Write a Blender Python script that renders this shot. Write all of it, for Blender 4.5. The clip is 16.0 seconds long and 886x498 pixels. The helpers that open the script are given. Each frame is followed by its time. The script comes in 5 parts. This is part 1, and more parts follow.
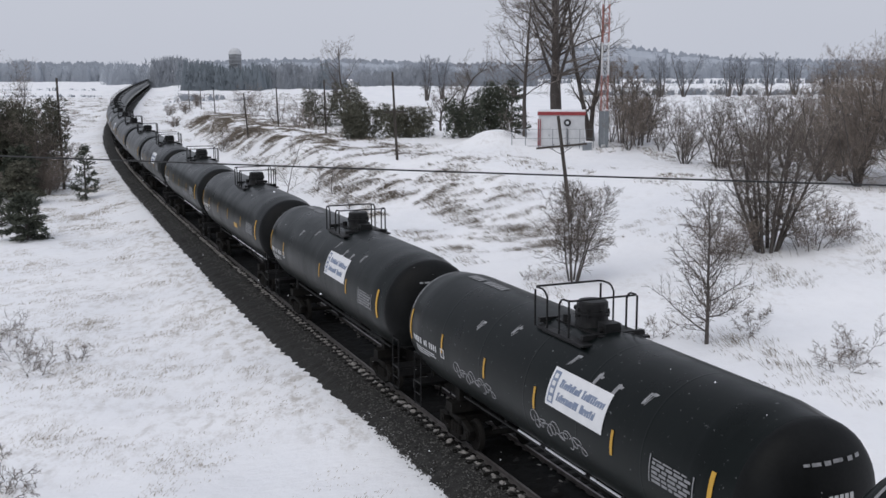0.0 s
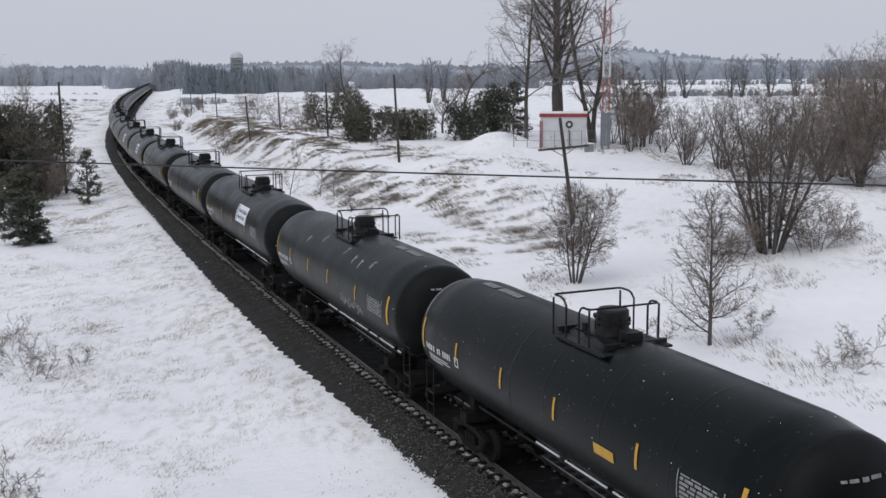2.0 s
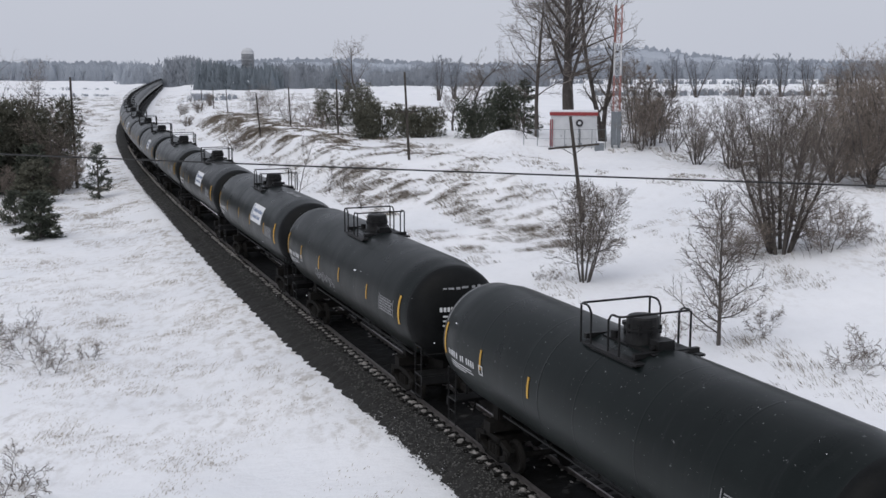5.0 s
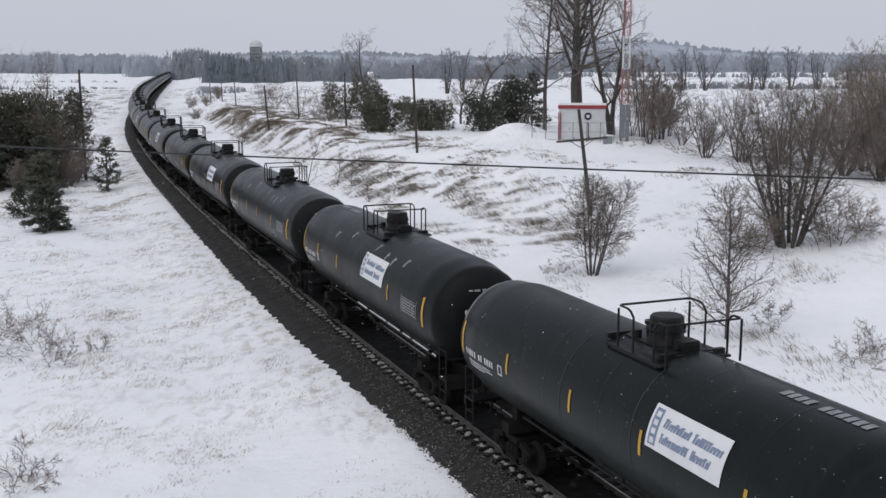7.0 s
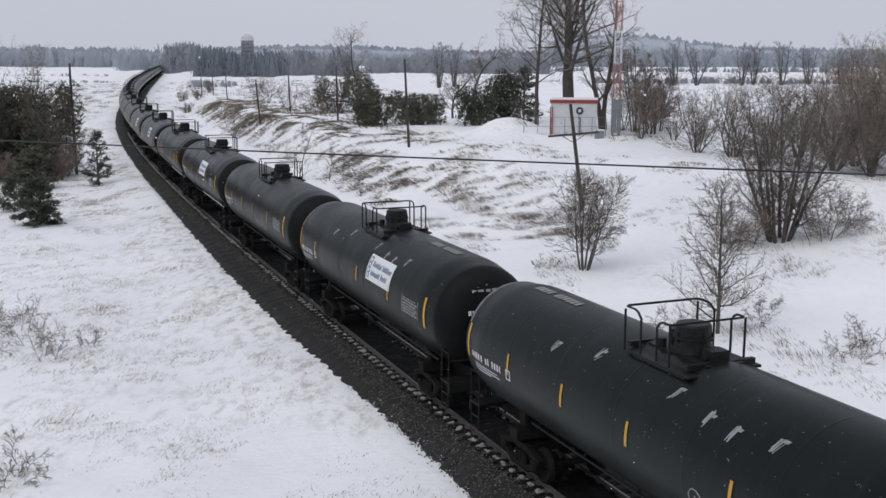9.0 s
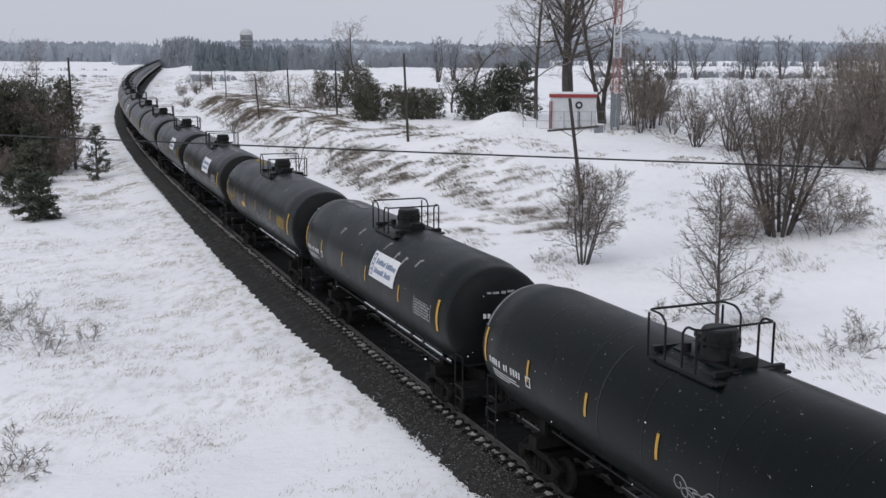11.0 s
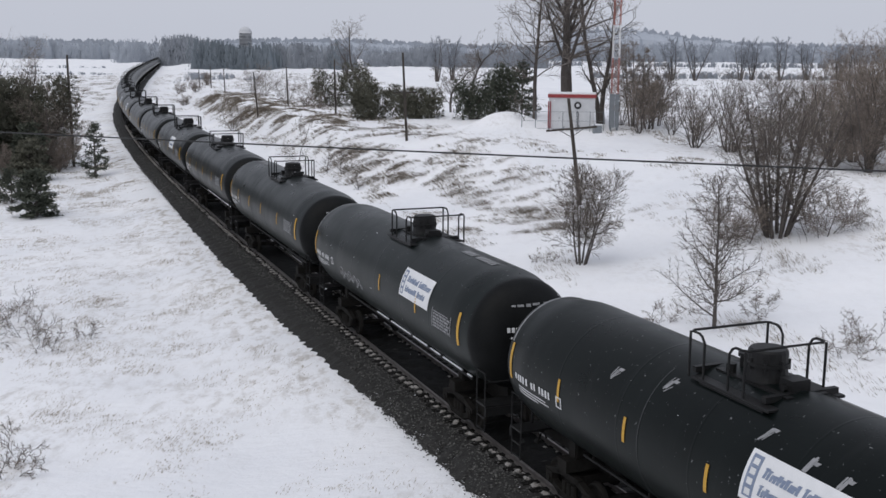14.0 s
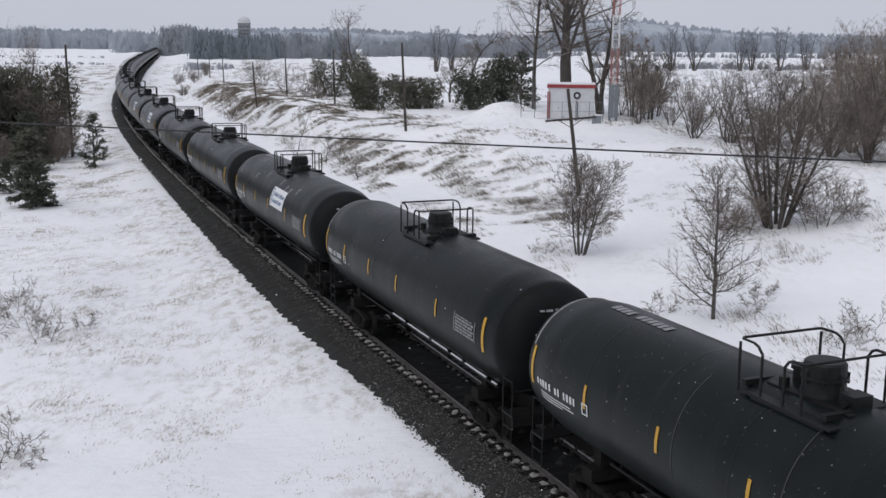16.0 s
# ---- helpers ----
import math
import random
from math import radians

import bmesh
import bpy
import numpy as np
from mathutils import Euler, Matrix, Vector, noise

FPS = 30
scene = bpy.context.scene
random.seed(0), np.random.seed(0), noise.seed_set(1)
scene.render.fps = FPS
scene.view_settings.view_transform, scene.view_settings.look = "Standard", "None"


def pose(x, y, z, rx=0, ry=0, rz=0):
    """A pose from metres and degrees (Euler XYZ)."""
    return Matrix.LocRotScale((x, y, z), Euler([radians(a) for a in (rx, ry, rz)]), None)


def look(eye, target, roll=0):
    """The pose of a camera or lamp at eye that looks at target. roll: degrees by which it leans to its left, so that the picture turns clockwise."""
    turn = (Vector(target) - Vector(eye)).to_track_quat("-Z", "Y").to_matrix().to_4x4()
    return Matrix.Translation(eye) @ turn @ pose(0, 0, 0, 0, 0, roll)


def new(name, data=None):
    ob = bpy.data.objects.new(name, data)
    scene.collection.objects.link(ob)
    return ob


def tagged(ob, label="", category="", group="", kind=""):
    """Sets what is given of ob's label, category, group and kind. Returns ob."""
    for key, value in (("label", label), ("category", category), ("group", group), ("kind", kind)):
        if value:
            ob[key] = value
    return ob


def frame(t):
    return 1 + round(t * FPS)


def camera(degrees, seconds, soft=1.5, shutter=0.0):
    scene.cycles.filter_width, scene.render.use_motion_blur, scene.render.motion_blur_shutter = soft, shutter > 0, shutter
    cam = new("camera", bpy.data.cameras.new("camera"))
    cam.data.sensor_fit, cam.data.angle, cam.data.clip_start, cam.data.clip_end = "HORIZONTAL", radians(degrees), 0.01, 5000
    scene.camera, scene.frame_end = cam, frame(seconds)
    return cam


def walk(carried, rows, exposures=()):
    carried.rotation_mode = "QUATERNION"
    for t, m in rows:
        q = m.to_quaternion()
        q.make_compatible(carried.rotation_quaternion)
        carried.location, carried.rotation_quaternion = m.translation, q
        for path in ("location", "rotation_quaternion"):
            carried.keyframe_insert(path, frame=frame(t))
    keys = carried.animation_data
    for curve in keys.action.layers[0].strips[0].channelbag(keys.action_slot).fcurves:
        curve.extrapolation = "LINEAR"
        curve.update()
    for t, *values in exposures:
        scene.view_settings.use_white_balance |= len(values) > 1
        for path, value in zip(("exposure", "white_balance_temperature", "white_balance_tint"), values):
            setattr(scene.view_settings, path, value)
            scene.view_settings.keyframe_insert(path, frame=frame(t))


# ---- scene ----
# ---- camera: hand-held on a bridge, it only turns ----
cam = camera(44.85, 16.0, soft=1.5)
EYE = Vector((0.0, 0.0, 10.917))
TURNS = [
    (0.0, 0.323, 9.402, 0.116),
    (0.5, 0.214, 9.394, 0.267),
    (1.0, 0.190, 9.446, 0.409),
    (1.5, 0.215, 9.450, 0.450),
    (2.0, 0.194, 9.278, 0.391),
    (2.5, 0.201, 9.217, 0.325),
    (3.0, 0.094, 9.238, -0.026),
    (3.5, -0.179, 9.200, -0.027),
    (4.0, -0.265, 9.178, 0.001),
    (6.5, -0.551, 9.808, -0.055),
    (7.0, -0.730, 9.767, -0.034),
    (7.5, -0.601, 9.840, -0.112),
    (8.0, -0.461, 9.888, -0.141),
    (8.5, -0.339, 9.943, -0.073),
    (9.0, -0.278, 10.064, -0.160),
    (11.5, -0.231, 10.370, -0.134),
    (12.0, -0.159, 10.346, -0.282),
    (12.5, -0.002, 10.490, -0.223),
    (13.0, -0.023, 10.587, -0.385),
    (13.5, -0.044, 10.580, -0.417),
    (14.0, -0.130, 10.386, -0.465),
    (14.5, -0.242, 10.320, -0.381),
    (15.0, -0.164, 10.450, -0.403),
    (15.5, -0.103, 10.653, -0.471),
    (16.0, -0.077, 10.900, -0.493),
]


def aim(yaw, pitch, roll):
    y, p = radians(yaw), radians(pitch)
    way = Vector((math.sin(y) * math.cos(p), math.cos(y) * math.cos(p), -math.sin(p)))
    return look(EYE, EYE + way, -roll)


walk(cam, [(t, aim(y, p, r)) for t, y, p, r in TURNS], [(0, 0.0), (16, 0.0)])

# ---- light: even overcast, a weak wide sun ----
world = bpy.data.worlds.new("overcast")
scene.world = world
world.use_nodes = True
wn, wl = world.node_tree.nodes, world.node_tree.links
sky = wn.new("ShaderNodeTexSky")
sky.sky_type, sky.sun_disc = "NISHITA", False
sky.sun_elevation, sky.sun_rotation = radians(48), radians(200)
sky.air_density, sky.dust_density = 1.5, 4.0
dim = wn.new("ShaderNodeMix")
dim.data_type = "RGBA"
dim.inputs[0].default_value = 0.93
cloud = wn.new("ShaderNodeTexNoise")
cloud.inputs["Scale"].default_value, cloud.inputs["Detail"].default_value = 1.6, 4
ramp = wn.new("ShaderNodeValToRGB")
ramp.color_ramp.elements[0].position, ramp.color_ramp.elements[0].color = 0.3, (5.4, 5.70, 6.6, 1)
ramp.color_ramp.elements[1].position, ramp.color_ramp.elements[1].color = 0.7, (5.9, 6.18, 7.05, 1)
wl.new(cloud.outputs[0], ramp.inputs[0])
wl.new(sky.outputs[0], dim.inputs[6])
wl.new(ramp.outputs[0], dim.inputs[7])
wl.new(dim.outputs[2], wn["Background"].inputs[0])
wn["Background"].inputs[1].default_value = 0.1
sun = new("sun", bpy.data.lights.new("sun", "SUN"))
sun.data.energy, sun.data.angle, sun.data.color = 1.0, radians(50), (1.0, 0.98, 0.95)
sun.matrix_world = look((0, 0, 0), (0.35, 0.6, -1.0))


# ---- materials ----
def node_mat(name, rough=0.8, metal=0.0, spec=0.5):
    m = bpy.data.materials.new(name)
    m.use_nodes = True
    b = m.node_tree.nodes["Principled BSDF"]
    b.inputs["Roughness"].default_value, b.inputs["Metallic"].default_value = rough, metal
    b.inputs["Specular IOR Level"].default_value = spec
    return m, m.node_tree.nodes, m.node_tree.links, b


def noise_of(n, l, scale, detail=5, rough=0.6, vec=None, stretch=None):
    tc = n.new("ShaderNodeTexCoord")
    t = n.new("ShaderNodeTexNoise")
    t.inputs["Scale"].default_value, t.inputs["Detail"].default_value, t.inputs["Roughness"].default_value = scale, detail, rough
    src = tc.outputs[vec or "Object"]
    if stretch:
        mp = n.new("ShaderNodeMapping")
        mp.inputs["Scale"].default_value = stretch
        l.new(src, mp.inputs[0])
        src = mp.outputs[0]
    l.new(src, t.inputs["Vector"])
    return t.outputs[0]


def ramp_of(n, l, fac, stops):
    r = n.new("ShaderNodeValToRGB")
    e = r.color_ramp.elements
    while len(e) < len(stops):
        e.new(0.5)
    for k, (p, c) in enumerate(stops):
        e[k].position = p
        e[k].color = (*c, 1) if len(c) == 3 else c
    l.new(fac, r.inputs[0])
    return r.outputs[0]


def mix_of(n, l, fac, a, b, mode="MIX"):
    m = n.new("ShaderNodeMix")
    m.data_type, m.blend_type = "RGBA", mode
    if isinstance(fac, (int, float)):
        m.inputs[0].default_value = fac
    else:
        l.new(fac, m.inputs[0])
    for sock, v in ((m.inputs[6], a), (m.inputs[7], b)):
        if isinstance(v, tuple):
            sock.default_value = (*v, 1)
        else:
            l.new(v, sock)
    return m.outputs[2]


def bump_of(n, l, b, height, strength, dist):
    bp = n.new("ShaderNodeBump")
    bp.inputs["Strength"].default_value, bp.inputs["Distance"].default_value = strength, dist
    l.new(height, bp.inputs["Height"])
    l.new(bp.outputs[0], b.inputs["Normal"])


def plain(name, lo, hi, scale=6.0, rough=0.8, metal=0.0, bump=0.0, fine=40.0, spec=0.4, stretch=None):
    """Two tones mixed at two scales, with a fine relief."""
    m, n, l, b = node_mat(name, rough, metal, spec)
    big = noise_of(n, l, scale, 4, stretch=stretch)
    small = noise_of(n, l, fine, 3, stretch=stretch)
    c = ramp_of(n, l, big, [(0.3, lo), (0.7, hi)])
    c = mix_of(n, l, 0.35, c, ramp_of(n, l, small, [(0.3, lo), (0.7, hi)]))
    l.new(c, b.inputs["Base Color"])
    if bump:
        bump_of(n, l, b, small, 0.6, bump)
    return m


def island(name, lo, hi, rough=0.85, spec=0.3):
    m, n, l, b = node_mat(name, rough, 0, spec)
    g = n.new("ShaderNodeNewGeometry")
    l.new(ramp_of(n, l, g.outputs["Random Per Island"], [(0.0, lo), (1.0, hi)]), b.inputs["Base Color"])
    return m


def snow_material():
    m, n, l, b = node_mat("snow", 0.75, 0, 0.25)
    fine = noise_of(n, l, 2.2, 6, 0.65)
    big = noise_of(n, l, 0.11, 5, 0.55)
    drift = noise_of(n, l, 0.5, 5, 0.6, stretch=(1.0, 3.0, 1.0))
    c = ramp_of(n, l, big, [(0.3, (0.80, 0.81, 0.84)), (0.7, (0.91, 0.91, 0.925))])
    # thin straw and dirt showing through, by the share of grass at each place
    at = n.new("ShaderNodeAttribute")
    at.attribute_name = "grass"
    spots = noise_of(n, l, 1.1, 7, 0.75, stretch=(1.6, 0.8, 2.0))
    add = n.new("ShaderNodeMath")
    add.operation = "MULTIPLY"
    l.new(at.outputs["Fac"], add.inputs[0])
    l.new(ramp_of(n, l, spots, [(0.48, (0, 0, 0)), (0.62, (1, 1, 1))]), add.inputs[1])
    straw = ramp_of(n, l, fine, [(0.3, (0.26, 0.225, 0.185)), (0.7, (0.52, 0.475, 0.42))])
    c = mix_of(n, l, add.outputs[0], c, straw)
    l.new(c, b.inputs["Base Color"])
    h = mix_of(n, l, 0.5, drift, fine)
    bump_of(n, l, b, h, 0.6, 0.20)
    return m


def tank_material(name, dust_sheen, tint):
    m, n, l, b = node_mat(name, 0.32, 0, 0.13)
    stain = noise_of(n, l, 0.8, 6, 0.6, stretch=(1.0, 1.0, 0.35))
    fleck = noise_of(n, l, 11.0, 3, 0.6)
    streak = noise_of(n, l, 2.6, 4, 0.7, stretch=(1.0, 0.15, 0.12))
    c = ramp_of(n, l, stain, [(0.3, tint), (0.75, tuple(v * 1.6 + 0.001 for v in tint))])
    c = mix_of(n, l, ramp_of(n, l, streak, [(0.55, (0, 0, 0)), (0.8, (dust_sheen, dust_sheen, dust_sheen))]), c, (0.02, 0.022, 0.023))
    # road dust and snow's reflection painted on the lower half, thicker on some cars
    tc = n.new("ShaderNodeTexCoord")
    sep = n.new("ShaderNodeSeparateXYZ")
    l.new(tc.outputs["Object"], sep.inputs[0])
    low = n.new("ShaderNodeMapRange")
    low.inputs[1].default_value, low.inputs[2].default_value, low.inputs[3].default_value, low.inputs[4].default_value = 3.7, 2.2, 0.0, 1.0
    l.new(sep.outputs[2], low.inputs[0])
    dusty_sheen = n.new("ShaderNodeMath")
    dusty_sheen.operation = "MULTIPLY"
    l.new(low.outputs[0], dusty_sheen.inputs[0])
    l.new(ramp_of(n, l, stain, [(0.30, (0.15,) * 3), (0.65, (dust_sheen,) * 3)]), dusty_sheen.inputs[1])
    c = mix_of(n, l, dusty_sheen.outputs[0], c, (0.038, 0.0445, 0.044))
    c = mix_of(n, l, ramp_of(n, l, fleck, [(0.69, (0, 0, 0)), (0.73, (0.5, 0.5, 0.5))]), c, (0.30, 0.31, 0.32))
    l.new(c, b.inputs["Base Color"])
    l.new(ramp_of(n, l, stain, [(0.25, (0.24,) * 3), (0.8, (0.44,) * 3)]), b.inputs["Roughness"])
    bump_of(n, l, b, noise_of(n, l, 1.6, 3), 0.12, 0.02)
    return m


SNOW = snow_material()
CLUMP = plain("trodden_snow", (0.17, 0.155, 0.14), (0.40, 0.385, 0.37), 8, 0.85, bump=0.02)
FRESH = plain("fresh_snow", (0.74, 0.75, 0.78), (0.86, 0.86, 0.88), 5, 0.8, bump=0.01)
TANKS = [tank_material("tank_paint_black", 0.28, (0.0022, 0.0038, 0.0036)), tank_material("tank_paint_dust_sheen", 0.75, (0.0055, 0.0078, 0.0076)),
         tank_material("tank_paint_green_black", 0.16, (0.0024, 0.0042, 0.0038))]
HEADBLACK = plain("sooty_black_paint", (0.002, 0.0024, 0.0025), (0.008, 0.0088, 0.009), 1.2, 0.55, 0, 0.004, 14, spec=0.14)
STEEL = plain("dark_steel", (0.005, 0.005, 0.0055), (0.018, 0.018, 0.018), 5, 0.5, 0.0, 0.004, spec=0.2)
GRIME = plain("truck_grime", (0.005, 0.005, 0.0045), (0.018, 0.016, 0.014), 7, 0.8, 0.0, 0.006, spec=0.15)
RAIL = plain("worn_rail", (0.10, 0.09, 0.085), (0.28, 0.26, 0.25), 3, 0.4, 0.7)
WHITE = plain("stencil_white", (0.52, 0.53, 0.54), (0.70, 0.70, 0.70), 6, 0.7)
GREYINK = plain("worn_stencil_grey", (0.14, 0.145, 0.15), (0.34, 0.34, 0.35), 9, 0.7)
SEAM = plain("weld_grey", (0.02, 0.022, 0.023), (0.06, 0.062, 0.065), 8, 0.6)
YELLOW = plain("reflective_yellow", (0.42, 0.23, 0.025), (0.60, 0.35, 0.05), 5, 0.5)
OCHRE = plain("faded_yellow_stencil", (0.22, 0.15, 0.03), (0.42, 0.28, 0.05), 9, 0.7)
BANNER = plain("banner_vinyl", (0.62, 0.63, 0.64), (0.74, 0.74, 0.75), 3, 0.55)
BLUE = plain("banner_blue_grey", (0.13, 0.17, 0.26), (0.26, 0.30, 0.38), 9, 0.6)
RED = plain("rust_red_stencil", (0.10, 0.03, 0.025), (0.20, 0.07, 0.05), 8, 0.7)
BALLAST = island("ballast_stone", (0.018, 0.018, 0.0175), (0.135, 0.132, 0.126), 0.85)
BED = plain("ballast_bed", (0.012, 0.012, 0.0118), (0.056, 0.055, 0.053), 14, 0.9, 0, 0.05, 30, spec=0.15)
# oil stain and the shade under the train, both painted as near-black
OIL_SHADE = plain("oily_shaded_stone", (0.003, 0.003, 0.003), (0.012, 0.012, 0.012), 9, 0.8, 0, 0.03, 26, spec=0.1)
TIE = plain("creosoted_wood", (0.003, 0.0028, 0.0025), (0.012, 0.011, 0.010), 4, 0.85, 0, 0.01, spec=0.1)
BARK = plain("grey_bark", (0.055, 0.047, 0.042), (0.13, 0.115, 0.105), 5, 0.9, 0, 0.02, stretch=(3, 3, 0.6))
TWIG = island("bare_twigs", (0.11, 0.095, 0.085), (0.25, 0.22, 0.20))
SHOOT = island("grey_brown_shoots", (0.075, 0.062, 0.054), (0.19, 0.165, 0.145))
BROWN = island("brown_twigs", (0.125, 0.104, 0.09), (0.29, 0.245, 0.21))
NEEDLE = island("pine_needles", (0.038, 0.046, 0.036), (0.12, 0.13, 0.10))
CEDAR = island("winter_cedar", (0.058, 0.059, 0.045), (0.155, 0.152, 0.116))
DULL = island("weathered_grass", (0.12, 0.10, 0.08), (0.35, 0.30, 0.24))
PALE = island("pale_grass", (0.26, 0.22, 0.18), (0.50, 0.45, 0.38))
STRAW = island("dry_grass", (0.15, 0.12, 0.09), (0.38, 0.32, 0.25))
POLE = plain("weathered_pole", (0.035, 0.029, 0.025), (0.09, 0.078, 0.068), 3, 0.9, 0, 0.01, stretch=(6, 6, 0.5))
WIRE = plain("wire", (0.015, 0.015, 0.016), (0.03, 0.03, 0.03), 3, 0.6)
HUT = plain("white_cladding", (0.50, 0.51, 0.53), (0.64, 0.65, 0.66), 1.5, 0.6)
HUTRED = plain("red_trim", (0.22, 0.030, 0.034), (0.32, 0.055, 0.055), 3, 0.6)
GALV = plain("galvanised_grey", (0.16, 0.18, 0.20), (0.27, 0.29, 0.31), 2.5, 0.5, 0.3)
MASTRED = plain("mast_faded_red", (0.32, 0.12, 0.10), (0.40, 0.17, 0.14), 3, 0.6)
MASTWHITE = plain("mast_white", (0.62, 0.62, 0.62), (0.75, 0.75, 0.75), 3, 0.6)
# distance haze is mixed into the next four base colours
FARWOOD = island("haze_tinted_far_wood", (0.33, 0.36, 0.405), (0.375, 0.405, 0.45), 1.0, 0.0)
MIDWOOD = island("haze_tinted_wood", (0.22, 0.24, 0.27), (0.30, 0.32, 0.35), 1.0, 0.0)
DARKWOOD = island("haze_tinted_spruce", (0.15, 0.175, 0.195), (0.19, 0.215, 0.24), 1.0, 0.0)
SILO = plain("haze_tinted_concrete", (0.46, 0.47, 0.49), (0.55, 0.56, 0.58), 0.2, 0.9)
GLASSY = plain("dark_gauge", (0.02, 0.02, 0.022), (0.05, 0.05, 0.055), 5, 0.4)

# ---- track line and lie of the land ----
KNOTS = (-40, 30, 90, 150, 230, 350, 600, 1200)
BEND = (0.00073, 0.00050, 0.00062, 0.00067, 0.00028, 0.00006, 0.00000, -0.00003)
SG = np.arange(-400.0, 1601.0)
_k = np.interp(SG, KNOTS, BEND)


def _run(a):
    c = np.concatenate([[0], np.cumsum((a[1:] + a[:-1]) / 2)])
    return c - c[400]


HEAD = _run(_k) - 0.39689
TX, TY = 1.932 + _run(np.sin(HEAD)), 30.043 + _run(np.cos(HEAD))
TZ = np.interp(SG, (-400, 0, 130, 1600), (0, 0, 0.244, 0.15))


def track(s, off=0.0, z=0.0):
    """A place beside the track: s along it, off to its east."""
    h = np.interp(s, SG, HEAD)
    return (np.interp(s, SG, TX) + off * np.cos(h), np.interp(s, SG, TY) - off * np.sin(h), np.interp(s, SG, TZ) + z)


def along(x, y):
    """s and offset of many places."""
    x, y = np.asarray(x, float), np.asarray(y, float)
    s = np.clip((y - 30.043) / 0.95, -390, 1590)
    for _ in range(6):
        h = np.interp(s, SG, HEAD)
        dx, dy = x - np.interp(s, SG, TX), y - np.interp(s, SG, TY)
        s = np.clip(s + 0.9 * (dx * np.sin(h) + dy * np.cos(h)), -390, 1590)
    h = np.interp(s, SG, HEAD)
    dx, dy = x - np.interp(s, SG, TX), y - np.interp(s, SG, TY)
    return s, dx * np.cos(h) - dy * np.sin(h)


def smooth(a, b, v):
    t = np.clip((v - a) / (b - a), 0, 1)
    return t * t * (3 - 2 * t)


def ground_z(x, y):
    """Height of the snow, without its fine relief."""
    s, o = along(x, y)
    near = np.interp(s, SG, TZ)
    left = -0.42 - 0.55 * smooth(-2.6, -8, o) + 0.5 * smooth(-60, -300, o)
    crest = np.interp(s, (-60, 0, 25, 45, 60, 75, 400), (60, 52, 44, 34, 24, 17.5, 17.5))
    top = np.interp(s, (-60, 0, 40, 60, 130, 200, 300, 500), (2.2, 2.6, 3.0, 3.1, 3.0, 2.2, 1.0, 0.6))
    rise = smooth(0, 1, (o - 10.5) / (crest - 10.5))
    right = -0.42 - 0.1 * smooth(2.6, 6, o) + (top + 0.5) * rise
    right = right + 1.0 * smooth(20, 45, o) * smooth(48, 66, s) * (1 - smooth(85, 120, s))
    right = right - (top - 0.6) * smooth(60, 140, o) * 0.6
    right = right + 1.9 * np.exp(-((x - 5.6) / 3.4) ** 2 - ((y - 103.5) / 3.2) ** 2)
    z = near * (1 - smooth(20, 120, abs(o))) + np.where(o < 0, left, right)
    bed = smooth(2.1, 1.5, abs(o))
    return z - 0.5 * bed


from mathutils import bvhtree

# ---- mesh helpers ----
def part(name, bm, material, parent, label="", smooth_faces=False):
    me = bpy.data.meshes.new(name)
    bm.to_mesh(me)
    bm.free()
    return hang(name, me, material, parent, label, smooth_faces)


def hang(name, me, material, parent, label="", smooth_faces=False):
    if not me.materials:
        me.materials.append(material)
    if smooth_faces:
        me.shade_smooth()
    ob = new(name, me)
    ob.parent = parent
    return tagged(ob, label)


def box(bm, c, s, m=None):
    """A box of size s at c with a small chamfer in proportion."""
    r = bmesh.ops.create_cube(bm, size=1.0)["verts"]
    bmesh.ops.scale(bm, vec=s, verts=r)
    bmesh.ops.translate(bm, vec=c, verts=r)
    if m:
        bmesh.ops.transform(bm, matrix=m, verts=r)
    return r


def rod(bm, p, q, r, n=6, r2=None):
    p, q = Vector(p), Vector(q)
    d = q - p
    v = bmesh.ops.create_cone(bm, cap_ends=True, segments=n, radius1=r, radius2=r if r2 is None else r2, depth=d.length)["verts"]
    bmesh.ops.transform(bm, matrix=Matrix.Translation((p + q) / 2) @ d.to_track_quat("Z", "Y").to_matrix().to_4x4(), verts=v)
    return v


def pipe(bm, pts, r, n=6):
    """One bent tube through the points."""
    pts = [Vector(p) for p in pts]
    rings, up = [], None
    for k, p in enumerate(pts):
        d = ((pts[min(k + 1, len(pts) - 1)] - p).normalized() + (p - pts[max(k - 1, 0)]).normalized()).normalized()
        u = d.orthogonal().normalized() if up is None else (up - d * up.dot(d)).normalized()
        up, w = u, d.cross(u)
        rings.append([bm.verts.new(p + r * (math.cos(6.2832 * j / n) * u + math.sin(6.2832 * j / n) * w)) for j in range(n)])
    for a, b in zip(rings, rings[1:]):
        for j in range(n):
            bm.faces.new((a[j], a[(j + 1) % n], b[(j + 1) % n], b[j]))
    bm.faces.new(rings[0][::-1])
    bm.faces.new(rings[-1])


def lathe(bm, prof, n, axis="X"):
    """Turn (position, radius) pairs about an axis."""
    rings = []
    for a, r in prof:
        ring = []
        for k in range(n):
            c, s = math.cos(2 * math.pi * k / n), math.sin(2 * math.pi * k / n)
            ring.append(bm.verts.new((a, r * c, r * s) if axis == "X" else ((r * c, a, r * s) if axis == "Y" else (r * c, r * s, a))))
        rings.append(ring)
    for u, v in zip(rings, rings[1:]):
        for k in range(n):
            bm.faces.new((u[k], u[(k + 1) % n], v[(k + 1) % n], v[k]))
    bm.faces.new(rings[0])
    bm.faces.new(rings[-1][::-1])
    bmesh.ops.recalc_face_normals(bm, faces=bm.faces)


